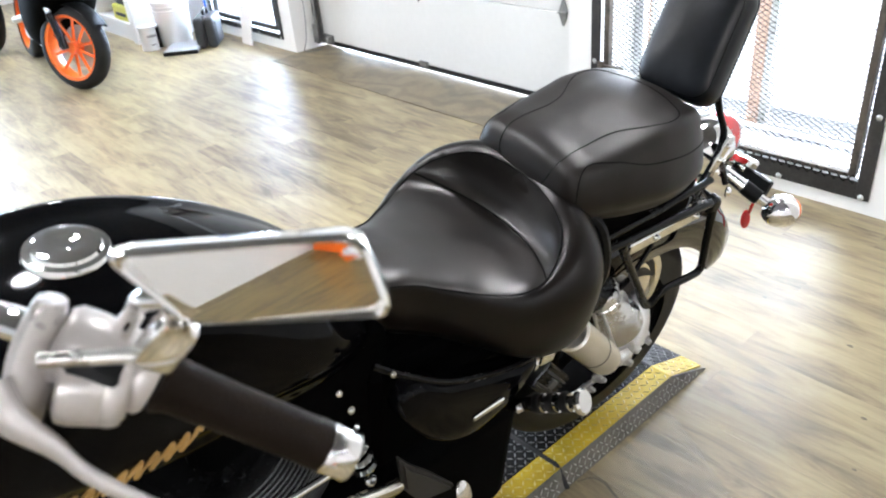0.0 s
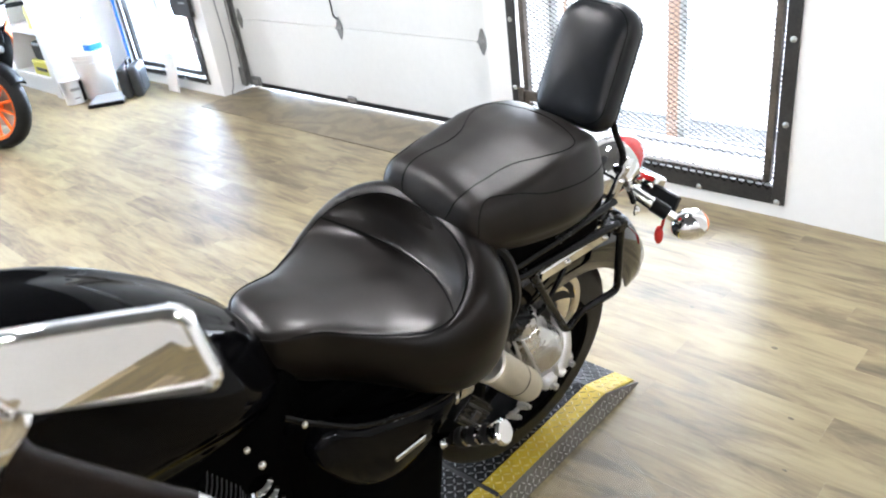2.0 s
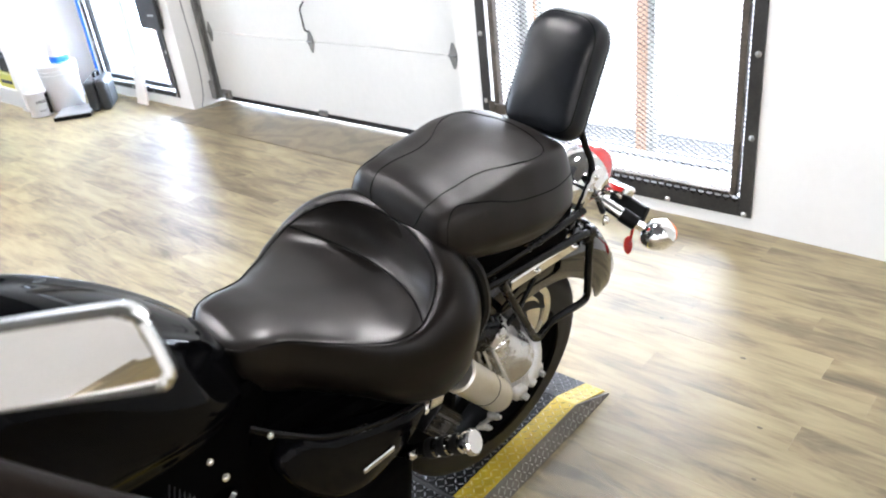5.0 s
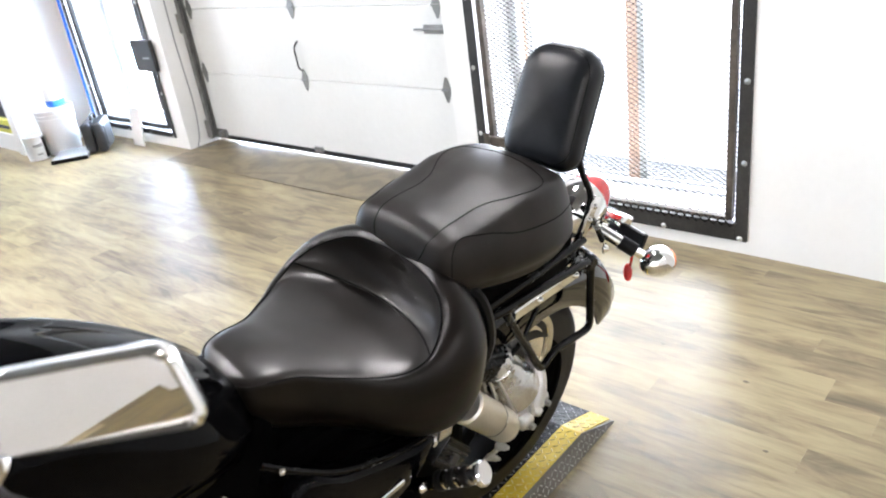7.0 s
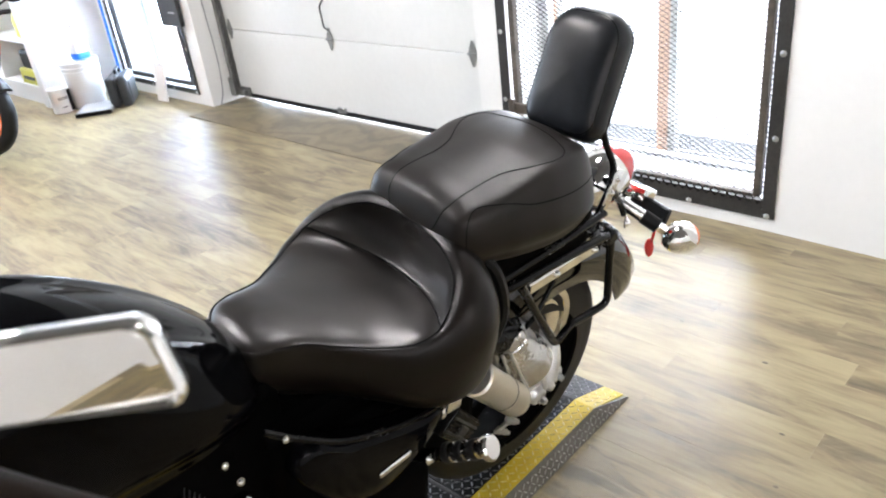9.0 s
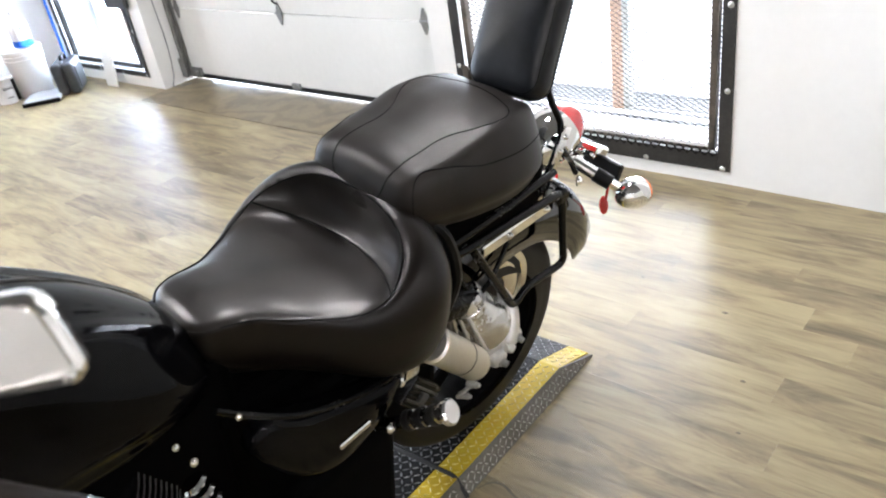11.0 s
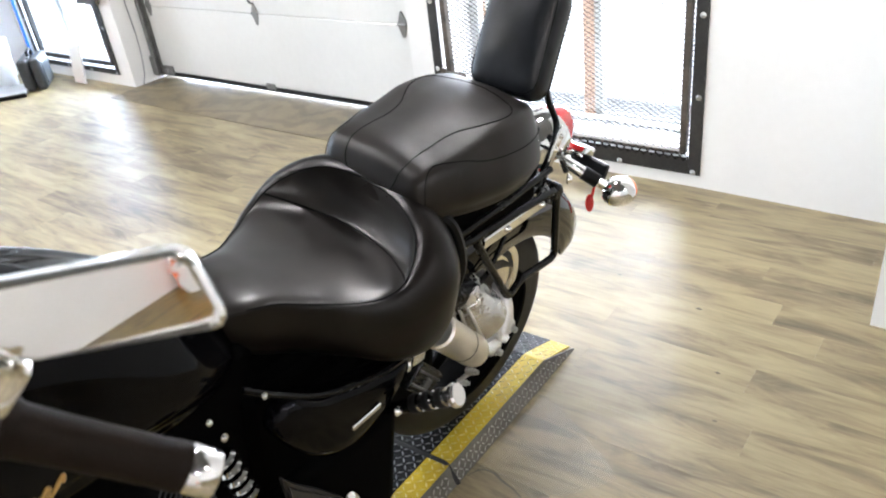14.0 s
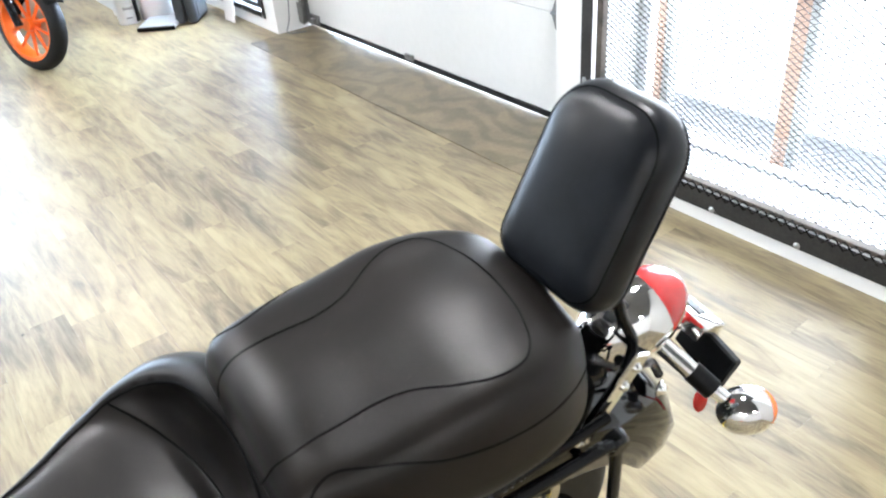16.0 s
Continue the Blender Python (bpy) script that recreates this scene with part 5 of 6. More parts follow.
# ---- cruiser: handlebar ----
GIN, GEND = Vector((-0.674, -0.413, 1.281)), Vector((-0.584, -0.486, 1.210))
gd = (GEND - GIN).normalized()
bar(bike, [tuple(GIN - gd * 0.02), tuple(GIN - gd * 0.09), (-0.80, -0.24, 1.30), (-0.84, -0.12, 1.20), (-0.84, 0.0, 1.17), (-0.84, 0.12, 1.20), (-0.80, 0.24, 1.30)], 0.0127, M_CHROME, "handlebar", "chrome handlebar", 14, 0.06)
bm = bmesh.new()
gl = (GEND - GIN).length
gm = axis_at(GIN, gd)
lathe(bm, [(0.012, -0.002), (0.0225, 0.0), (0.024, 0.004), (0.0205, 0.012), (0.0195, 0.05), (0.0195, gl - 0.02), (0.0205, gl - 0.006), (0.02, gl), (0.012, gl + 0.001)], gm, 28)
part("grip", bm, M_GRIP, bike, "black rubber grip")
bm = bmesh.new()
lathe(bm, [(0.012, gl - 0.001), (0.0195, gl), (0.0202, gl + 0.001), (0.0202, gl + 0.023), (0.0195, gl + 0.024), (0.0, gl + 0.0242)], gm, 28)
part("grip_end", bm, M_CHROME, bike, "chrome grip end")
sw = new("switch_housing")
sw.parent = bike
tagged(sw, "chrome switch housing")
hm = axis_at(GIN - gd * 0.002, -gd)
bm = bmesh.new()
lathe(bm, [(0.014, 0.0), (0.026, 0.001), (0.029, 0.005), (0.029, 0.014), (0.026, 0.018), (0.027, 0.022), (0.029, 0.05), (0.028, 0.066), (0.023, 0.072), (0.014, 0.073)], hm, 28)
part("barrel", bm, M_PEWTER, sw)
bm = bmesh.new()
box(bm, -0.012, 0.012, -0.01, 0.01, 0.022, 0.06, bevel=0.004, m=hm @ Matrix.Translation((0.022, 0.012, 0)))
part("switch", bm, M_PLASTIC, sw, smooth=False)
bm = bmesh.new()
lathe(bm, [(0.0, -0.004), (0.018, -0.003), (0.024, 0.001), (0.0255, 0.006), (0.0255, 0.012), (0.0245, 0.0135), (0.0255, 0.015), (0.0262, 0.034), (0.0245, 0.041), (0.018, 0.044), (0.0, 0.045)], axis_at((-0.699, -0.417, 1.289), (-0.036, 0.018, 0.014)), 28)
part("switch_box", bm, M_PEWTER, sw)
# clutch perch and lever
bm = bmesh.new()
tube(bm, smooth_path([(-0.716, -0.366, 1.348), (-0.735, -0.372, 1.322), (-0.752, -0.385, 1.298), (-0.765, -0.40, 1.278)], 5), 0.02, 12, radii=[0.013 + 0.008 * math.sin(math.pi * k / 15) for k in range(16)], flat=0.7)
part("clutch_perch", bm, M_PEWTER, bike, "polished clutch perch")
bm = bmesh.new()
tube(bm, smooth_path([(-0.772, -0.392, 1.318), (-0.767, -0.412, 1.302), (-0.752, -0.432, 1.284), (-0.737, -0.456, 1.263), (-0.70, -0.495, 1.232), (-0.655, -0.532, 1.205), (-0.62, -0.56, 1.19)], 5), 0.012, 12, radii=[0.017 - 0.0105 * min(1, k / 12) for k in range(31)], flat=0.75)
part("clutch_lever", bm, M_PEWTER, bike, "polished clutch lever")

# mirror, seen from its chrome back
mir = new("mirror")
mir.parent = bike
tagged(mir, "chrome rear-view mirror seen from its back")
TL, TR, BR_, BL = Vector((-0.690, -0.423, 1.416)), Vector((-0.551, -0.500, 1.420)), Vector((-0.548, -0.531, 1.371)), Vector((-0.656, -0.452, 1.360))
quad = [TL, TR, BR_, BL]
mc = sum(quad, Vector()) / 4
mn = ((BR_ - TL).cross(TR - BL)).normalized()
if mn.dot(Vector((-0.75, -0.81, 1.72)) - mc) < 0:
    mn = -mn
outline = []
for i in range(4):
    a, b, c = quad[i - 1], quad[i], quad[(i + 1) % 4]
    p, q = b + (a - b).normalized() * 0.014, b + (c - b).normalized() * 0.014
    for k in range(6):
        t = k / 5
        outline.append((1 - t) ** 2 * p + 2 * t * (1 - t) * b + t * t * q)
bm = bmesh.new()
flat_line = [p - mn * (p - mc).dot(mn) for p in outline]
rows = [[mc + (p - mc) * k + mn * h for p in outline] for k, h in ((0.97, -0.014), (1.0, -0.010), (1.0, -0.001), (0.985, 0.003), (0.94, 0.005), (0.91, 0.004))]
for k in (0.895, 0.75, 0.6, 0.45, 0.3, 0.15, 0.04):  # the flat pane
    row = []
    for p in flat_line:
        q = (p - mc) * k
        row.append(mc + q + mn * 0.001)
    rows.append(row)
rings(bm, rows)
part("mirror_shell", bm, M_MIRROR, mir, sharp=30)
bm = bmesh.new()
rings(bm, [[mc + (p - mc) * k - mn * h for p in outline] for k, h in ((0.96, 0.0142), (0.96, 0.0155), (0.02, 0.0155))])
part("mirror_glass", bm, M_CHROME, mir, smooth=False)
bm = bmesh.new()
tube(bm, smooth_path([tuple(mc - mn * 0.012 + (BL - mc) * 0.55), (-0.668, -0.425, 1.368), (-0.675, -0.405, 1.345), (-0.69, -0.395, 1.315)], 5), 0.008, 10)
part("mirror_stem", bm, M_CHROME, mir)
bm = bmesh.new()
vv = axis_at((-0.668, -0.438, 1.340), (0.5, -0.25, 0.75))
box(bm, -0.011, 0.011, -0.014, 0.014, -0.022, 0.022, bevel=0.005, m=vv, seg=2)
part("mirror_clamp", bm, M_CHROME, mir)
bm = bmesh.new()
tube(bm, [(-0.74, -0.405, 1.337), (-0.682, -0.432, 1.330)], 0.0055, 10)
part("adjuster_rod", bm, M_ALU, mir)


# ---- things by the far wall ----
# white cubby shelf
def cubby_shelf():
    t = tagged(new("cubby_shelf"), "white built-in cubby shelf holding tools", "shelf")
    x0, x1, y0, y1 = 2.40, W - 0.003, 6.74, 8.9
    def panel(nm, *a):
        bm = bmesh.new()
        box(bm, *a, bevel=0.002)
        part(nm, bm, M_WALL, t, smooth=False)
    panel("end_panel", x0, x1, y0, y0 + 0.03, 0.0, 1.9)
    panel("plinth", x0 + 0.02, x0 + 0.04, y0 + 0.031, y1, 0.0, 0.13)
    for z in (0.13, 0.52, 1.1, 1.6):
        panel("shelf_board", x0, x1, y0 + 0.031, y1, z, z + 0.03)
    for y in (7.62, 8.45):
        for z, h in ((0.161, 0.355), (0.551, 0.545), (1.131, 0.465)):
            panel("divider", x0, x1, y, y + 0.03, z, z + h)
    panel("back_panel", x1 - 0.02, x1 - 0.002, y0 + 0.031, y1, 0.161, 1.6)
    panel("face_stile", x0 - 0.012, x0 - 0.001, y0, y0 + 0.10, 0.0, 1.9)
    return t


cubby_shelf()


def tool_case(m, dark, bright, name, label):
    t = thing(name, m, label, "tool")
    bm = bmesh.new()
    box(bm, -0.09, 0.09, -0.15, 0.15, 0.0, 0.11, bevel=0.012, seg=2)
    part("case_body", bm, bright, t, smooth=False)
    bm = bmesh.new()
    box(bm, -0.094, -0.088, -0.09, 0.09, 0.035, 0.06, bevel=0.002)
    part("stripe", bm, dark, t, smooth=False)
    bm = bmesh.new()
    box(bm, -0.08, 0.08, -0.13, 0.08, 0.111, 0.24, bevel=0.02, seg=2)
    part("case_top", bm, dark, t, smooth=False)
    return t


tool_case(pose(2.50, 7.04, 0.161) @ Matrix.Diagonal((1.0, 1.25, 1.2, 1.0)), M_PLASTIC, M_LIME, "battery_charger", "yellow and black battery charger on a shelf")
bag = thing("work_bag", pose(2.55, 7.02, 0.551), "crumpled yellow-green work bag on a shelf", "bag")
bm = bmesh.new()
loops = []
for k in range(9):
    z = 0.26 * k / 8
    q = 1.0 - 0.35 * (k / 8) ** 2
    loops.append([(0.11 * q * math.cos(a) + 0.012 * math.sin(5 * a + k), 0.2 * q * math.sin(a) + 0.012 * math.cos(4 * a + 2 * k), z) for a in [2 * math.pi * i / 24 for i in range(24)]])
rings(bm, loops)
part("bag_body", bm, M_LIME, bag)


# buckets and can
def bucket(name, m, r0, r1, h, mat, label, lid):
    t = thing(name, m, label, "bucket")
    bm = bmesh.new()
    lathe(bm, [(0.0, 0.0), (r0 - 0.004, 0.0), (r0, 0.005), (r1, h), (r1 - 0.004, h), (r0 - 0.004, 0.01)], Matrix(), 36)
    part("pail", bm, mat, t)
    for k, z in enumerate((0.99, 0.90, 0.81)):
        bm = bmesh.new()
        rr = r0 + (r1 - r0) * z
        lathe(bm, [(rr - 0.001, h * z - 0.009), (rr + 0.006, h * z - 0.008), (rr + 0.007, h * z + 0.004), (rr - 0.001, h * z + 0.006)], Matrix(), 36)
        part("rib", bm, mat, t)
    bm = bmesh.new()
    if lid:
        lathe(bm, [(0.0, h + 0.004), (r1 - 0.012, h + 0.004), (r1 - 0.006, h + 0.012), (r1 + 0.004, h + 0.011), (r1 + 0.006, h - 0.012), (r1 + 0.003, h - 0.012)], Matrix(), 36)
        part("lid", bm, mat, t)
    return t


bucket("bucket", pose(2.62, 6.47, 0.0), 0.125, 0.148, 0.36, M_WHITE, "white plastic pail with lid by the wall", True)


def cleaner_jug(m):
    t = thing("cleaner_jug", m, "translucent white jug with blue liquid on the pail", "jug")
    bm = bmesh.new()
    sq = lambda w, z, e=0.45: [(w * math.copysign(abs(math.cos(a)) ** e, math.cos(a)), 0.75 * w * math.copysign(abs(math.sin(a)) ** e, math.sin(a)), z) for a in [2 * math.pi * i / 24 for i in range(24)]]
    rings(bm, [sq(0.066, 0.05), sq(0.068, 0.055), sq(0.068, 0.18), sq(0.055, 0.205), sq(0.024, 0.225, 1.0), sq(0.022, 0.245, 1.0)])
    part("jug_body", bm, M_WHITE, t)
    bm = bmesh.new()
    rings(bm, [sq(0.063, 0.0), sq(0.067, 0.006), sq(0.068, 0.045), sq(0.066, 0.0495)])
    part("liquid", bm, M_BLUE, t, "blue liquid")
    bm = bmesh.new()
    lathe(bm, [(0.0, 0.272), (0.022, 0.27), (0.025, 0.262), (0.025, 0.246), (0.0, 0.246)], Matrix(), 20)
    part("cap", bm, M_WHITE, t)
    for k in range(4):
        bm = bmesh.new()
        box(bm, -0.03 + 0.019 * k, -0.018 + 0.019 * k, -0.0535, -0.0515, 0.13, 0.152 + 0.01 * (k % 2))
        part("label_bar", bm, M_GREY, t, smooth=False)
    return t


cleaner_jug(pose(2.655, 6.45, 0.376, 0, 0, 12))


def paint_can(m):
    t = thing("paint_can", m, "white metal paint can with dark printed label", "paint can")
    bm = bmesh.new()
    lathe(bm, [(0.0, 0.0), (0.078, 0.0), (0.081, 0.004), (0.079, 0.008), (0.079, 0.182), (0.082, 0.186), (0.082, 0.192), (0.07, 0.193), (0.068, 0.186), (0.0, 0.186)], Matrix(), 32)
    part("can_body", bm, M_WHITE, t)
    bm = bmesh.new()
    lathe(bm, [(0.0805, 0.008), (0.0815, 0.009), (0.0815, 0.175), (0.0805, 0.176)], Matrix(), 12, -66, -20)
    part("dark_panel", bm, M_PLASTIC, t)
    for k in range(5):
        bm = bmesh.new()
        a = radians(-120 + 11 * k)
        box(bm, -0.005, 0.005, -0.001, 0.001, -0.011, 0.011, m=Matrix.Translation((0.0805 * math.cos(a), 0.0805 * math.sin(a), 0.12)) @ pose(0, 0, 0, 0, 0, math.degrees(a) + 90))
        part("label_bar", bm, M_GREY, t, smooth=False)
    bm = bmesh.new()
    a = radians(-100)
    box(bm, -0.022, 0.022, -0.001, 0.001, -0.004, 0.004, m=Matrix.Translation((0.0805 * math.cos(a), 0.0805 * math.sin(a), 0.05)) @ pose(0, 0, 0, 0, 0, -10))
    part("label_bar", bm, M_GREY, t, smooth=False)
    return t


paint_can(pose(2.405, 6.50, 0.0))


# tool box case


def hard_case(m):
    t = thing("tool_case", m, "dark grey plastic power tool case standing on the floor", "tool case")
    for k, (a, b) in enumerate(((-0.085, -0.004), (0.004, 0.085))):
        bm = bmesh.new()
        box(bm, -0.155, 0.155, a, b, 0.0, 0.245, bevel=0.03, seg=3)
        box(bm, -0.11, 0.11, a - 0.006 if k == 0 else b - 0.004, a + 0.004 if k == 0 else b + 0.006, 0.04, 0.205, bevel=0.004)
        part("shell", bm, M_CASE, t, smooth=False)
    bm = bmesh.new()
    tube(bm, rounded_path([(-0.07, 0, 0.238), (-0.07, 0, 0.285), (0.07, 0, 0.285), (0.07, 0, 0.238)], 0.025), 0.011, 10)
    part("carry_handle", bm, M_PLASTIC, t)
    for x in (-0.09, 0.09):
        bm = bmesh.new()
        box(bm, x - 0.018, x + 0.018, -0.012, 0.012, 0.237, 0.253, bevel=0.003)
        part("latch", bm, M_GREY, t, smooth=False)
    return t


hard_case(pose(2.78, 6.17, 0.0, 0, 0, 52))

# flat dust pan / scale on the floor
scale_t = thing("floor_scale", pose(2.545, 6.19, 0.0, 0, 0, -38), "flat grey scale with black front edge on the floor", "scale")
bm = bmesh.new()
box(bm, -0.135, 0.135, -0.12, 0.16, 0.006, 0.034, bevel=0.006, seg=2)
part("platform", bm, material("brushed_grey_top", (0.42, 0.45, 0.48), (0.52, 0.55, 0.58), 0.35, 0.3), scale_t, smooth=False)
bm = bmesh.new()
box(bm, -0.14, 0.14, -0.142, -0.1205, 0.0, 0.03, bevel=0.006, seg=2)
part("front_edge", bm, M_PLASTIC, scale_t, "black front edge", smooth=False)

# white board leaning at the guard, and blue broom pole
board = thing("offcut_board", pose(2.945, 5.86, 0.0, 0, 8, 0), "narrow white board leaning on the window guard", "board")
bm = bmesh.new()
box(bm, -0.006, 0.006, -0.08, 0.08, 0.0, 0.30, bevel=0.002)
part("board", bm, M_WALL, board, smooth=False)
pole = thing("broom_pole", pose(2.99, 6.60, 0.0), "blue broom pole leaning beside the window", "broom")
bm = bmesh.new()
tube(bm, [(-0.01, -0.02, 0.0), (0.015, -0.01, 1.45)], 0.012, 12)
part("pole", bm, M_BLUE, pole)

# lock box on the left guard
lb = thing("lock_box", pose(W - 0.012, 5.47, 0.72), "dark steel lock box on the window guard", "lock box")
bm = bmesh.new()
box(bm, -0.035, -0.001, -0.12, 0.15, -0.115, 0.115, bevel=0.003)
part("lock_cover", bm, M_STEEL, lb, smooth=False)
for k in range(3):
    bm = bmesh.new()
    box(bm, -0.037, -0.0345, -0.07 + 0.03 * k, -0.05 + 0.03 * k, -0.02, -0.008)
    part("label_bar", bm, M_GALV, lb, smooth=False)


# orange crate at the partition, seen in the mirror
crate = thing("storage_crate", pose(-2.45, -2.85, 0.0), "orange plastic storage crate by the partition wall", "crate")
for x0, x1, y0, y1 in ((-0.16, -0.15, -0.28, 0.28), (0.15, 0.16, -0.28, 0.28), (-0.15, 0.15, -0.28, -0.27), (-0.15, 0.15, 0.27, 0.28)):
    bm = bmesh.new()
    box(bm, x0, x1, y0, y1, 0.0, 0.26, bevel=0.002)
    part("side", bm, M_ORANGE, crate, smooth=False)
bm = bmesh.new()
box(bm, -0.15, 0.15, -0.27, 0.27, 0.0, 0.012)
part("bottom", bm, M_ORANGE, crate, smooth=False)
bm = bmesh.new()
tube(bm, rounded_path([(-0.165, -0.285, 0.262), (0.165, -0.285, 0.262), (0.165, 0.285, 0.262), (-0.165, 0.285, 0.262), (-0.165, -0.285, 0.262)], 0.03), 0.012, 8)
part("rim", bm, M_ORANGE, crate)


# ---- orange sport motorcycle, parked ----
SPORT = Matrix.Translation((1.60, 5.905, 0.0)) @ pose(0, 0, 0, 0, 0, 86) @ pose(0, 0, 0, 9, 0, 0)
sport = thing("sport_motorcycle", SPORT, "black and orange sport motorcycle parked with turned front wheel", "motorcycle")


def sport_wheel(m, name, R=0.295, rim=0.225, half=0.055):
    w = new(name)
    w.parent = sport
    mm = m @ pose(0, 0, 0, 90, 0, 0)
    bm = bmesh.new()
    loops = []
    prof = [(rim + 0.004 + (R - rim - 0.004) * math.cos(math.pi * (k / 16 - 0.5)) ** 0.7, half * math.sin(math.pi * (k / 16 - 0.5))) for k in range(17)]
    for i in range(64):
        th = 2 * math.pi * i / 64
        loops.append([mm @ Vector((r * math.cos(th), r * math.sin(th), h)) for r, h in prof])
    rings(bm, loops, closed_ring=False, caps=False, closed_path=True)
    part("tyre", bm, M_RUBBER, w)
    bm = bmesh.new()
    lp = [(rim + 0.008, -0.9 * half), (rim - 0.016, -0.85 * half), (rim - 0.022, 0), (rim - 0.016, 0.85 * half), (rim + 0.008, 0.9 * half)]
    rings(bm, [[mm @ Vector((r * math.cos(2 * math.pi * i / 56), r * math.sin(2 * math.pi * i / 56), h)) for r, h in lp] for i in range(56)], closed_ring=False, caps=False, closed_path=True)
    part("rim", bm, M_ORANGE, w, "orange rim")
    bm = bmesh.new()
    lathe(bm, [(0.012, -0.045), (0.04, -0.042), (0.046, 0.0), (0.04, 0.042), (0.012, 0.045)], mm, 20)
    part("hub", bm, M_ORANGE, w)
    for k in range(5):
        for off in (-9, 9):
            rr = mm @ pose(0, 0, 0, 0, 0, 72 * k + off)
            r2 = mm @ pose(0, 0, 0, 0, 0, 72 * k + 2.2 * off)
            bm = bmesh.new()
            tube(bm, [rr @ Vector((0.035, 0, 0)), r2 @ Vector((rim - 0.016, 0, 0))], 0.011, 8, radii=[0.014, 0.010], flat=0.8)
            part("spoke", bm, M_ORANGE, w)
    bm = bmesh.new()
    for r0, r1 in ((0.10, 0.15),):
        lathe(bm, [(r0, 0.05), (r1, 0.05), (r1, 0.055), (r0, 0.055)], mm, 36)
    part("brake_disc", bm, M_GALV, w)
    return w


STEER = pose(0, 0, 0.295, 0, 0, 30)
sport_wheel(STEER, "front_wheel")
sport_wheel(pose(1.34, 0, 0.305), "rear_wheel", 0.305, 0.225, 0.072)


def sport_bar(pts, r, mat, name, flat=1.0, n=12):
    bm = bmesh.new()
    tube(bm, pts, r, n, flat=flat)
    return part(name, bm, mat, sport)


for s in (-1, 1):
    a, b = STEER @ Vector((0.0, s * 0.085, 0.0)), STEER @ Vector((0.22, s * 0.10, 0.52))
    sport_bar([a, a + (b - a) * 0.45], 0.026, M_BLACK, "fork_leg")
    sport_bar([a + (b - a) * 0.42, b], 0.021, M_SILVER, "fork_tube")
bm = bmesh.new()
loops = []
for k in range(13):
    a = radians(35 + 110 * k / 12)
    loops.append([STEER @ Vector((0.325 * math.cos(a) * (1 if abs(v) < 0.9 else 0.97), v * 0.068, 0.325 * math.sin(a) - 0.025 * abs(v) ** 3)) for v in (-1, -0.7, 0, 0.7, 1)] + [STEER @ Vector((0.318 * math.cos(a), v * 0.064, 0.318 * math.sin(a) - 0.025 * abs(v) ** 3)) for v in (1, 0.7, 0, -0.7, -1)])
rings(bm, loops)
part("front_fender", bm, M_PLASTIC, sport)
# fairing: rows of x, half width, top z, bottom z
fair = [(-0.16, 0.05, 0.80, 0.70), (-0.12, 0.13, 0.86, 0.66), (-0.02, 0.19, 0.95, 0.58), (0.12, 0.23, 0.98, 0.45), (0.30, 0.235, 0.96, 0.24), (0.55, 0.22, 0.90, 0.20), (0.75, 0.18, 0.84, 0.24)]
bm = bmesh.new()
loops = []
for x, w, t_, b_ in fair:
    c, h = (t_ + b_) / 2, (t_ - b_) / 2
    loops.append([Vector((x, w * math.copysign(abs(math.cos(a)) ** 0.7, math.cos(a)), c + h * math.copysign(abs(math.sin(a)) ** 0.8, math.sin(a)))) for a in [2 * math.pi * i / 28 for i in range(28)]])
rings(bm, loops)
part("fairing", bm, M_VOID, sport, "black fairing")
for s in (-1, 1):
    bm = bmesh.new()
    pts = [(-0.13, 0.135, 0.80), (0.02, 0.20, 0.88), (0.20, 0.238, 0.86), (0.45, 0.236, 0.66), (0.25, 0.245, 0.62), (0.0, 0.20, 0.74)]
    vs = [bm.verts.new((x, s * y, z)) for x, y, z in pts]
    f = bm.faces.new(vs)
    r = bmesh.ops.extrude_face_region(bm, geom=[f])
    bmesh.ops.translate(bm, vec=(0, s * 0.012, 0), verts=[v for v in r["geom"] if isinstance(v, bmesh.types.BMVert)])
    part("side_panel", bm, M_ORANGE, sport, "orange side panel", smooth=False)
bm = bmesh.new()
loops = []
for x, w, t_, b_ in ((-0.172, 0.07, 0.875, 0.822), (-0.13, 0.140, 0.905, 0.815), (-0.02, 0.200, 0.985, 0.815), (0.12, 0.238, 1.0, 0.86)):
    c, h = (t_ + b_) / 2, (t_ - b_) / 2
    loops.append([Vector((x, w * math.copysign(abs(math.cos(a)) ** 0.7, math.cos(a)), c + h * math.copysign(abs(math.sin(a)) ** 0.8, math.sin(a)))) for a in [2 * math.pi * i / 28 for i in range(28)]])
rings(bm, loops)
part("nose_panel", bm, M_SILVER, sport, "silver nose panel")
head = new("headlight")
head.parent = sport
for s in (-1, 1):
    bm = bmesh.new()
    ellipsoid(bm, (-0.165, s * 0.055, 0.765), (-1, s * 0.2, 0.1), 0.02, 0.032)
    part("lamp", bm, M_CHROME, head)
bm = bmesh.new()
box(bm, -0.165, -0.12, -0.115, 0.115, 0.715, 0.81, bevel=0.018, seg=2)
part("lamp_bezel", bm, M_PLASTIC, head)
bm = bmesh.new()
box(bm, -0.172, -0.12, -0.10, 0.10, 0.665, 0.713, bevel=0.014, seg=2)
part("chin", bm, M_SILVER, head)
bm = bmesh.new()
loops = []
for k in range(9):
    t_ = k / 8
    loops.append([Vector((-0.13 + 0.30 * t_ + 0.10 * abs(v) ** 2, v * (0.13 + 0.05 * t_) , 0.82 + 0.27 * t_ - 0.04 * abs(v) ** 2)) for v in [-1 + i / 6 for i in range(13)]])
rings(bm, loops, closed_ring=False, caps=False)
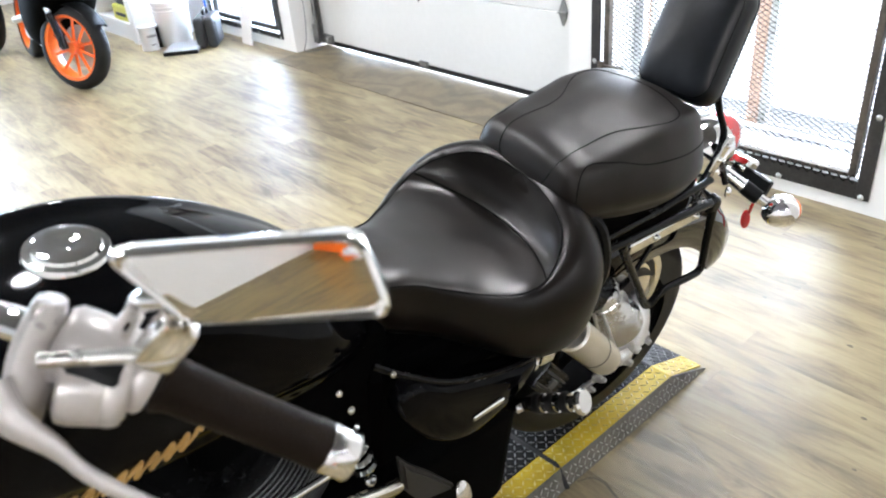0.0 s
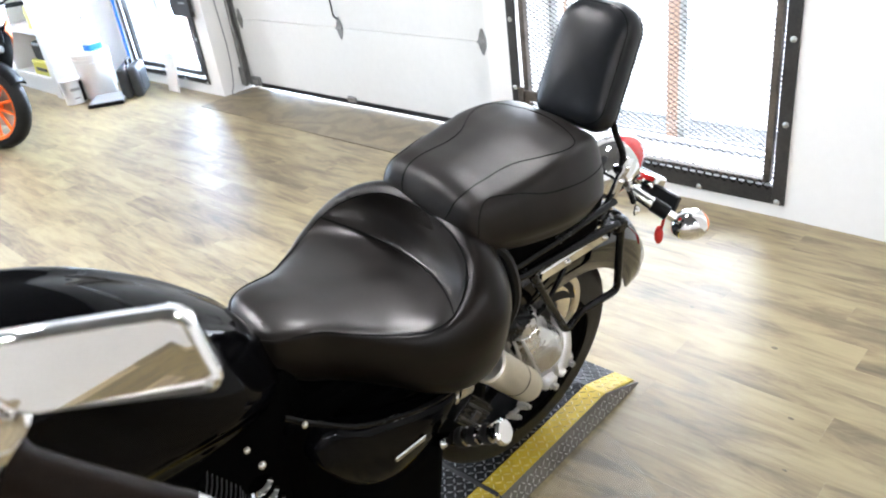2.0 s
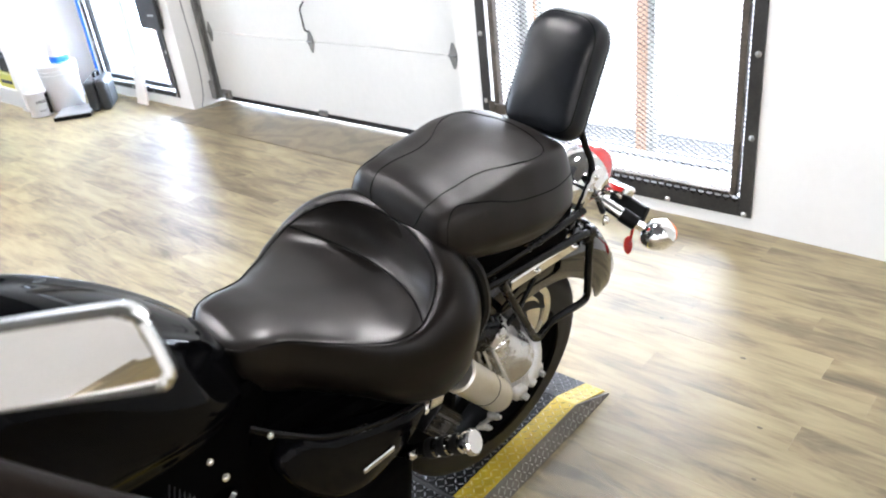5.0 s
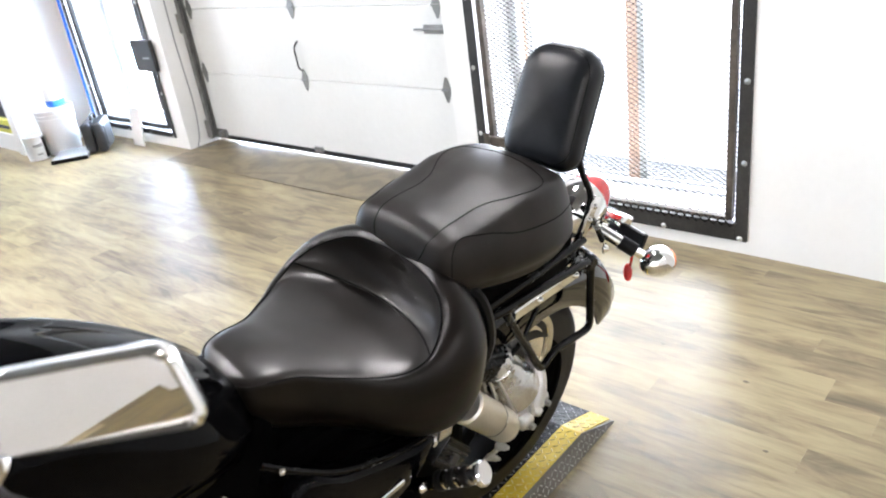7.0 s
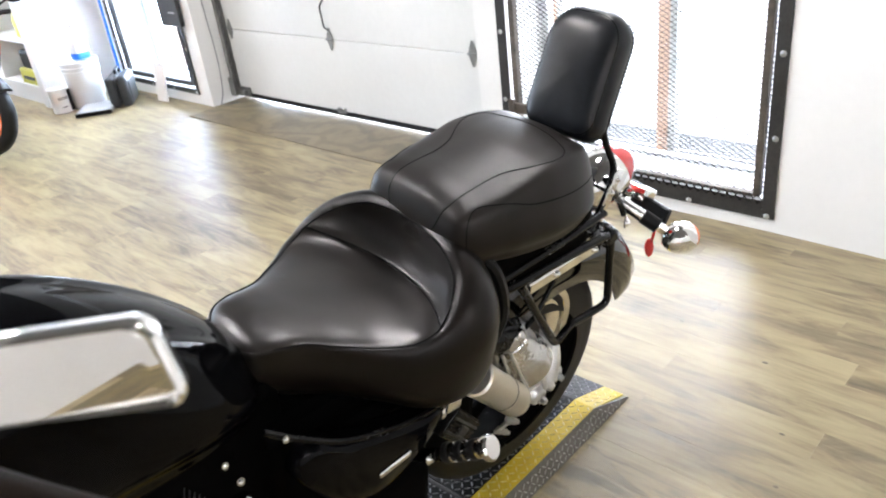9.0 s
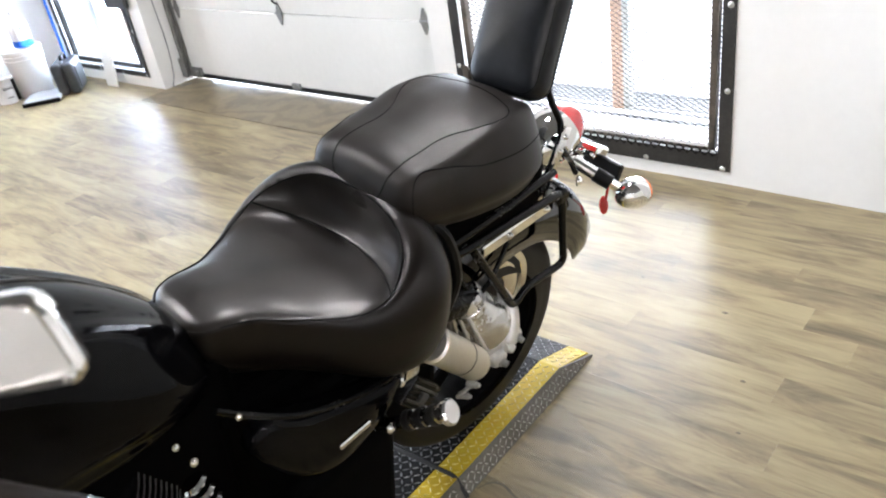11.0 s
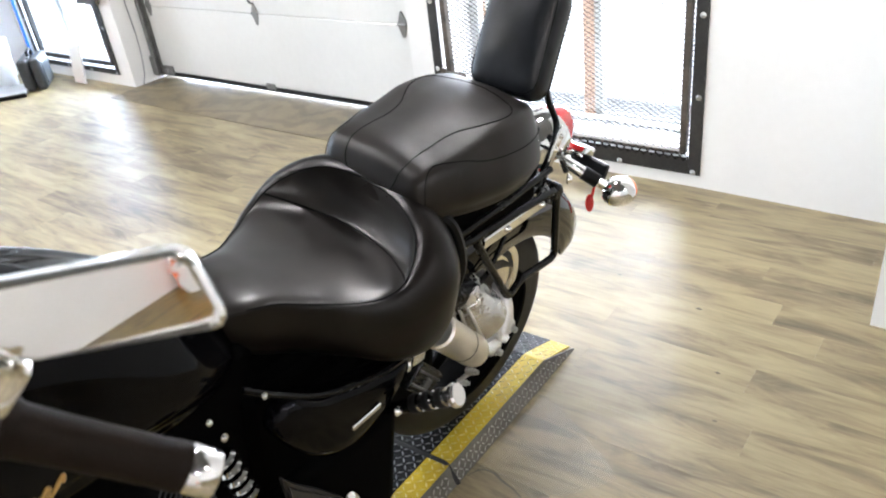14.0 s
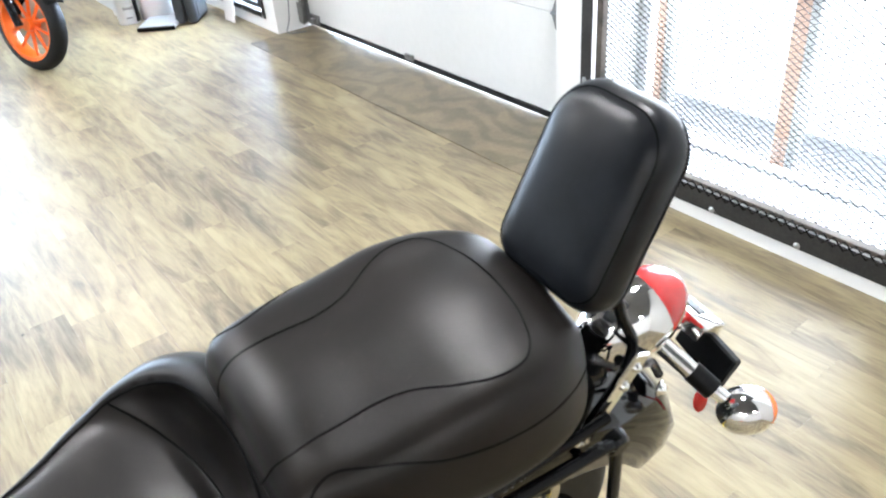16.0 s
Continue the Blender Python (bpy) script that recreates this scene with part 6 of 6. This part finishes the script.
r = bmesh.ops.solidify(bm, geom=bm.faces[:], thickness=0.004)
part("windscreen", bm, clear("smoke_screen", (0.75, 0.78, 0.82)), sport, "clear windscreen")
bm = bmesh.new()
loops = []
for x, w, t_, b_ in ((0.42, 0.12, 1.00, 0.80), (0.55, 0.16, 1.04, 0.74), (0.72, 0.15, 0.98, 0.72), (0.86, 0.11, 0.88, 0.72)):
    c, h = (t_ + b_) / 2, (t_ - b_) / 2
    loops.append([Vector((x, w * math.cos(a), c + h * math.sin(a))) for a in [2 * math.pi * i / 24 for i in range(24)]])
rings(bm, loops)
part("tank", bm, M_ORANGE, sport, "orange fuel tank")
bm = bmesh.new()
loops = []
for x, w, t_, b_ in ((0.84, 0.10, 0.84, 0.72), (1.05, 0.12, 0.86, 0.72), (1.3, 0.09, 0.95, 0.80), (1.55, 0.05, 1.0, 0.90)):
    c, h = (t_ + b_) / 2, (t_ - b_) / 2
    loops.append([Vector((x, w * math.cos(a), c + h * math.sin(a))) for a in [2 * math.pi * i / 20 for i in range(20)]])
rings(bm, loops)
part("tail_seat", bm, M_PLASTIC, sport)
bm = bmesh.new()
box(bm, 0.35, 0.95, -0.14, 0.14, 0.22, 0.62, bevel=0.05, seg=3)
part("engine", bm, M_CAST, sport)
for s in (-1, 1):
    sport_bar([(0.90, s * 0.10, 0.40), (1.34, s * 0.12, 0.305)], 0.03, M_CAST, "swingarm", 0.7)
    sport_bar([(0.12, s * 0.12, 0.93), (0.16, s * 0.36, 0.95)], 0.017, M_RUBBER, "clip_on")
    sport_bar([(0.02, s * 0.16, 0.95), (-0.03, s * 0.30, 1.04)], 0.008, M_PLASTIC, "mirror_arm")
    bm = bmesh.new()
    ellipsoid(bm, (-0.035, s * 0.345, 1.055), (1, 0, 0.1), 0.02, 0.06, squash=0.6)
    part("mirror_head", bm, M_PLASTIC, sport)
sport_bar([(0.78, -0.16, 0.25), (0.72, -0.30, -0.05)], 0.010, M_BLACK, "kickstand")

# second motorcycle, mostly hidden behind it
SECOND = Matrix.Translation((1.47, 7.82, 0.0)) @ pose(0, 0, 0, 0, 0, 100) @ pose(0, 0, 0, 9, 0, 0)
naked = thing("naked_motorcycle", SECOND, "dark naked motorcycle with bare alloy engine, parked", "motorcycle")
for x, R in ((0.0, 0.30), (1.4, 0.31)):
    w = new("wheel")
    w.parent = naked
    mm = pose(x, 0, R) @ pose(0, 0, 0, 90, 0, 0)
    bm = bmesh.new()
    prof = [(0.234 + (R - 0.234) * math.cos(math.pi * (k / 12 - 0.5)) ** 0.7, 0.06 * math.sin(math.pi * (k / 12 - 0.5))) for k in range(13)]
    rings(bm, [[mm @ Vector((r * math.cos(2 * math.pi * i / 48), r * math.sin(2 * math.pi * i / 48), h)) for r, h in prof] for i in range(48)], closed_ring=False, caps=False, closed_path=True)
    part("tyre", bm, M_RUBBER, w)
    bm = bmesh.new()
    lp = [(0.238, -0.05), (0.212, -0.045), (0.212, 0.045), (0.238, 0.05)]
    rings(bm, [[mm @ Vector((r * math.cos(2 * math.pi * i / 48), r * math.sin(2 * math.pi * i / 48), h)) for r, h in lp] for i in range(48)], closed_ring=False, caps=False, closed_path=True)
    part("rim", bm, M_BLACK, w)
    for k in range(6):
        rr = mm @ pose(0, 0, 0, 0, 0, 60 * k)
        bm = bmesh.new()
        tube(bm, [rr @ Vector((0.02, 0, 0)), rr @ Vector((0.214, 0, 0))], 0.013, 8)
        part("spoke", bm, M_BLACK, w)
for s in (-1, 1):
    bm = bmesh.new()
    tube(bm, [(0.0, s * 0.09, 0.30), (0.24, s * 0.10, 0.92)], 0.024, 12)
    part("fork_leg", bm, M_SILVER, naked)
bm = bmesh.new()
box(bm, 0.42, 0.98, -0.17, 0.17, 0.24, 0.66, bevel=0.06, seg=3)
part("engine", bm, M_ALU, naked, "bare alloy engine")
for k in range(5):
    bm = bmesh.new()
    box(bm, 0.44, 0.72, -0.185, 0.185, 0.675 + 0.022 * k, 0.683 + 0.022 * k, bevel=0.003)
    part("cooling_fin", bm, M_GREY, naked, smooth=False)
for s in (-1, 1):
    bm = bmesh.new()
    lathe(bm, [(0.0, 0.02), (0.06, 0.018), (0.085, 0.0), (0.085, -0.02)], axis_at((0.80, s * 0.17, 0.40), (0, s, 0)), 24)
    part("engine_cover", bm, M_CAST, naked)
    bm = bmesh.new()
    tube(bm, smooth_path([(0.40, s * 0.07, 0.60), (0.30, s * 0.09, 0.50), (0.34, s * 0.10, 0.26), (0.60, s * 0.14, 0.17), (1.2, s * 0.17, 0.24)], 6), 0.022, 10)
    part("exhaust_pipe", bm, M_GALV, naked)
bm = bmesh.new()
rings(bm, [[Vector((x, w * math.cos(a), c + h * math.sin(a))) for a in [2 * math.pi * i / 24 for i in range(24)]] for x, w, c, h in ((0.25, 0.08, 0.86, 0.07), (0.4, 0.15, 0.88, 0.11), (0.65, 0.14, 0.85, 0.1), (0.85, 0.09, 0.80, 0.06), (1.35, 0.10, 0.82, 0.06), (1.5, 0.05, 0.84, 0.03))])
part("tank_and_seat", bm, M_PAINT, naked)
bm = bmesh.new()
tube(bm, [(0.95, 0.11, 0.42), (1.4, 0.12, 0.31)], 0.03, 10)
tube(bm, [(0.95, -0.11, 0.42), (1.4, -0.12, 0.31)], 0.03, 10)
part("swingarm", bm, M_SILVER, naked)
bm = bmesh.new()
tube(bm, [(0.74, -0.17, 0.26), (0.68, -0.30, -0.05)], 0.010, 8)
part("kickstand", bm, M_BLACK, naked)


# ---- floor planks ----
PW, PL, GAP = 0.122, 0.915, 0.0001
rng = random.Random(7)


def plank_mesh(length):
    bm = bmesh.new()
    w = PW / 2 - GAP
    l = length / 2 - GAP
    b = 0.00015
    lo = [(-w, -l, -0.004), (w, -l, -0.004), (w, l, -0.004), (-w, l, -0.004)]
    mid = [(-w, -l, -b), (w, -l, -b), (w, l, -b), (-w, l, -b)]
    top = [(-w + b, -l + b, 0.0), (w - b, -l + b, 0.0), (w - b, l - b, 0.0), (-w + b, l - b, 0.0)]
    vv = [[bm.verts.new(p) for p in r] for r in (lo, mid, top)]
    for a, c in zip(vv, vv[1:]):
        for i in range(4):
            bm.faces.new((a[i], a[(i + 1) % 4], c[(i + 1) % 4], c[i]))
    bm.faces.new(vv[2])
    me = bpy.data.meshes.new("plank")
    bm.to_mesh(me)
    bm.free()
    me.materials.append(M_PLANK)
    return me


PLANK = plank_mesh(PL)
far_v, far_f = [], []
back_v, back_f = [], []
near_n = 0
rows_total = int((2.80 - (-4.0)) / PW)
for i in range(rows_total + 14):
    x = 2.805 - PW * (i + 0.5) if i < rows_total else None
    if x is None:
        break
    y = ROOM_Y0 + rng.random() * PL - PL
    while y < ROOM_Y1:
        yc = y + PL / 2
        near = 0.6 < x and -0.9 < yc < 6.4 and near_n < 300
        if near:
            ob = new("plank", PLANK)
            ob.parent = floor
            ob.location = (x, yc, 0.0)
            near_n += 1
        else:
            w, l = PW / 2 - GAP, PL / 2 - GAP
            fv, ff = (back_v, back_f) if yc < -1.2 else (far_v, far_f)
            k = len(fv)
            fv += [(x - w, yc - l, 0), (x + w, yc - l, 0), (x + w, yc + l, 0), (x - w, yc + l, 0), (x - w, yc - l, -0.004), (x + w, yc - l, -0.004), (x + w, yc + l, -0.004), (x - w, yc + l, -0.004)]
            ff += [(k, k + 1, k + 2, k + 3), (k, k + 4, k + 5, k + 1), (k + 1, k + 5, k + 6, k + 2), (k + 2, k + 6, k + 7, k + 3), (k + 3, k + 7, k + 4, k)]
        y += PL
for i in range(3):
    x = 2.805 + PW * (i + 0.5)
    for y0, y1 in ((ROOM_Y0, 2.345), (5.23, ROOM_Y1)):
        y = y0
        while y < y1 - 0.01:
            e = min(y + PL, y1)
            hi = min(x + PW / 2 - GAP, W)
            k = len(far_v)
            w = PW / 2 - GAP
            far_v += [(x - w, y + GAP, 0), (hi, y + GAP, 0), (hi, e - GAP, 0), (x - w, e - GAP, 0)]
            far_f.append((k, k + 1, k + 2, k + 3))
            y = e
me = bpy.data.meshes.new("plank_field")
me.from_pydata(far_v, [], far_f)
me.materials.append(M_PLANK)
field = new("plank_field", me)
field.parent = floor
tagged(field, kind="stuff")
# back planks, coloured darker in place of weaker light there
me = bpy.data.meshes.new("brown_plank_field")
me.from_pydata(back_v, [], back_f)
me.materials.append(M_PLANK_DIM)
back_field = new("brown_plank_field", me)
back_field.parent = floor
tagged(back_field, "planks coloured darker brown for the dim back floor", kind="stuff")


# ---- worn floor film by the lift ----
def floor_line(name, pts, r, mat, label, z=0.0, flat=0.35):
    bm = bmesh.new()
    P = smooth_path([(x, y, z) for x, y in pts], 6)
    n = len(P) - 1
    tube(bm, P, r, 6, radii=[r * (0.25 + 0.75 * math.sin(math.pi * min(1.0, 0.04 + 0.92 * k / n))) for k in range(n + 1)])
    for v in bm.verts:
        v.co.z = z + max(0.0, v.co.z - z) * flat + 0.0004
    return tagged(part(name, bm, mat, floor, label))


M_CRACK = material("dark_floor_gap", (0.10, 0.085, 0.06), (0.16, 0.135, 0.10), 0.8)
floor_line("crack", [(1.166, 0.955), (1.201, 0.937), (1.211, 0.903), (1.198, 0.863), (1.189, 0.825), (1.176, 0.793)], 0.004, M_CRACK, "dark crack in the floor covering", flat=0.1)
for x, y, r in ((2.173, 0.697, 0.006), (1.883, 0.532, 0.005), (1.682, 0.47, 0.004), (2.251, 1.021, 0.005), (0.829, 2.901, 0.006)):
    bm = bmesh.new()
    lathe(bm, [(r, 0.0003), (0.8 * r, 0.0007), (0.0, 0.0008)], Matrix.Translation((x, y, 0)) @ Matrix.Diagonal((1, 1.7, 1, 1)), 10)
    part("stain", bm, M_CRACK, floor, "small dark stain")


def floor_film():
    """A thin crumpled sheet that lies loose beside the lift."""
    edge = [(1.165, 0.952), (1.205, 0.935), (1.213, 0.90), (1.192, 0.83), (1.18, 0.775), (1.25, 0.68), (1.345, 0.60), (1.40, 0.655), (1.46, 0.75), (1.515, 0.845), (1.56, 0.952)]

    def inside(x, y):
        hit = False
        for (x0, y0), (x1, y1) in zip(edge, edge[1:] + edge[:1]):
            if (y0 > y) != (y1 > y) and x < x0 + (x1 - x0) * (y - y0) / (y1 - y0):
                hit = not hit
        return hit

    nx, ny, step = 66, 56, 0.0065
    verts, faces, index = [], [], {}
    for i in range(nx):
        for j in range(ny):
            x, y = 1.15 + i * step, 0.595 + j * step
            if inside(x, y):
                q = Vector((x * 7.0 + 1.5 * y, y * 3.2 - 2.0 * x, 0.3))
                fold = abs(noise.noise(q)) * 0.7 + 0.3 * abs(noise.noise(q * 2.6))
                index[i, j] = len(verts)
                verts.append((x, y, 0.0008 + 0.016 * max(0.0, 0.32 - fold)))
    for i, j in index:
        ring = [(i, j), (i + 1, j), (i + 1, j + 1), (i, j + 1)]
        if all(r in index for r in ring):
            faces.append([index[r] for r in ring])
    me = bpy.data.meshes.new("floor_film")
    me.from_pydata(verts, [], faces)
    for p in me.polygons:
        p.use_smooth = True
    m = material("clear_plastic_film", (0.62, 0.60, 0.55), (0.74, 0.72, 0.68), 0.22, coarse=9)
    m.node_tree.nodes["Principled BSDF"].inputs["Alpha"].default_value = 0.09
    me.materials.append(m)
    return tagged(new("floor_film", me), "crumpled clear plastic film lying beside the lift", "plastic film")


floor_film()
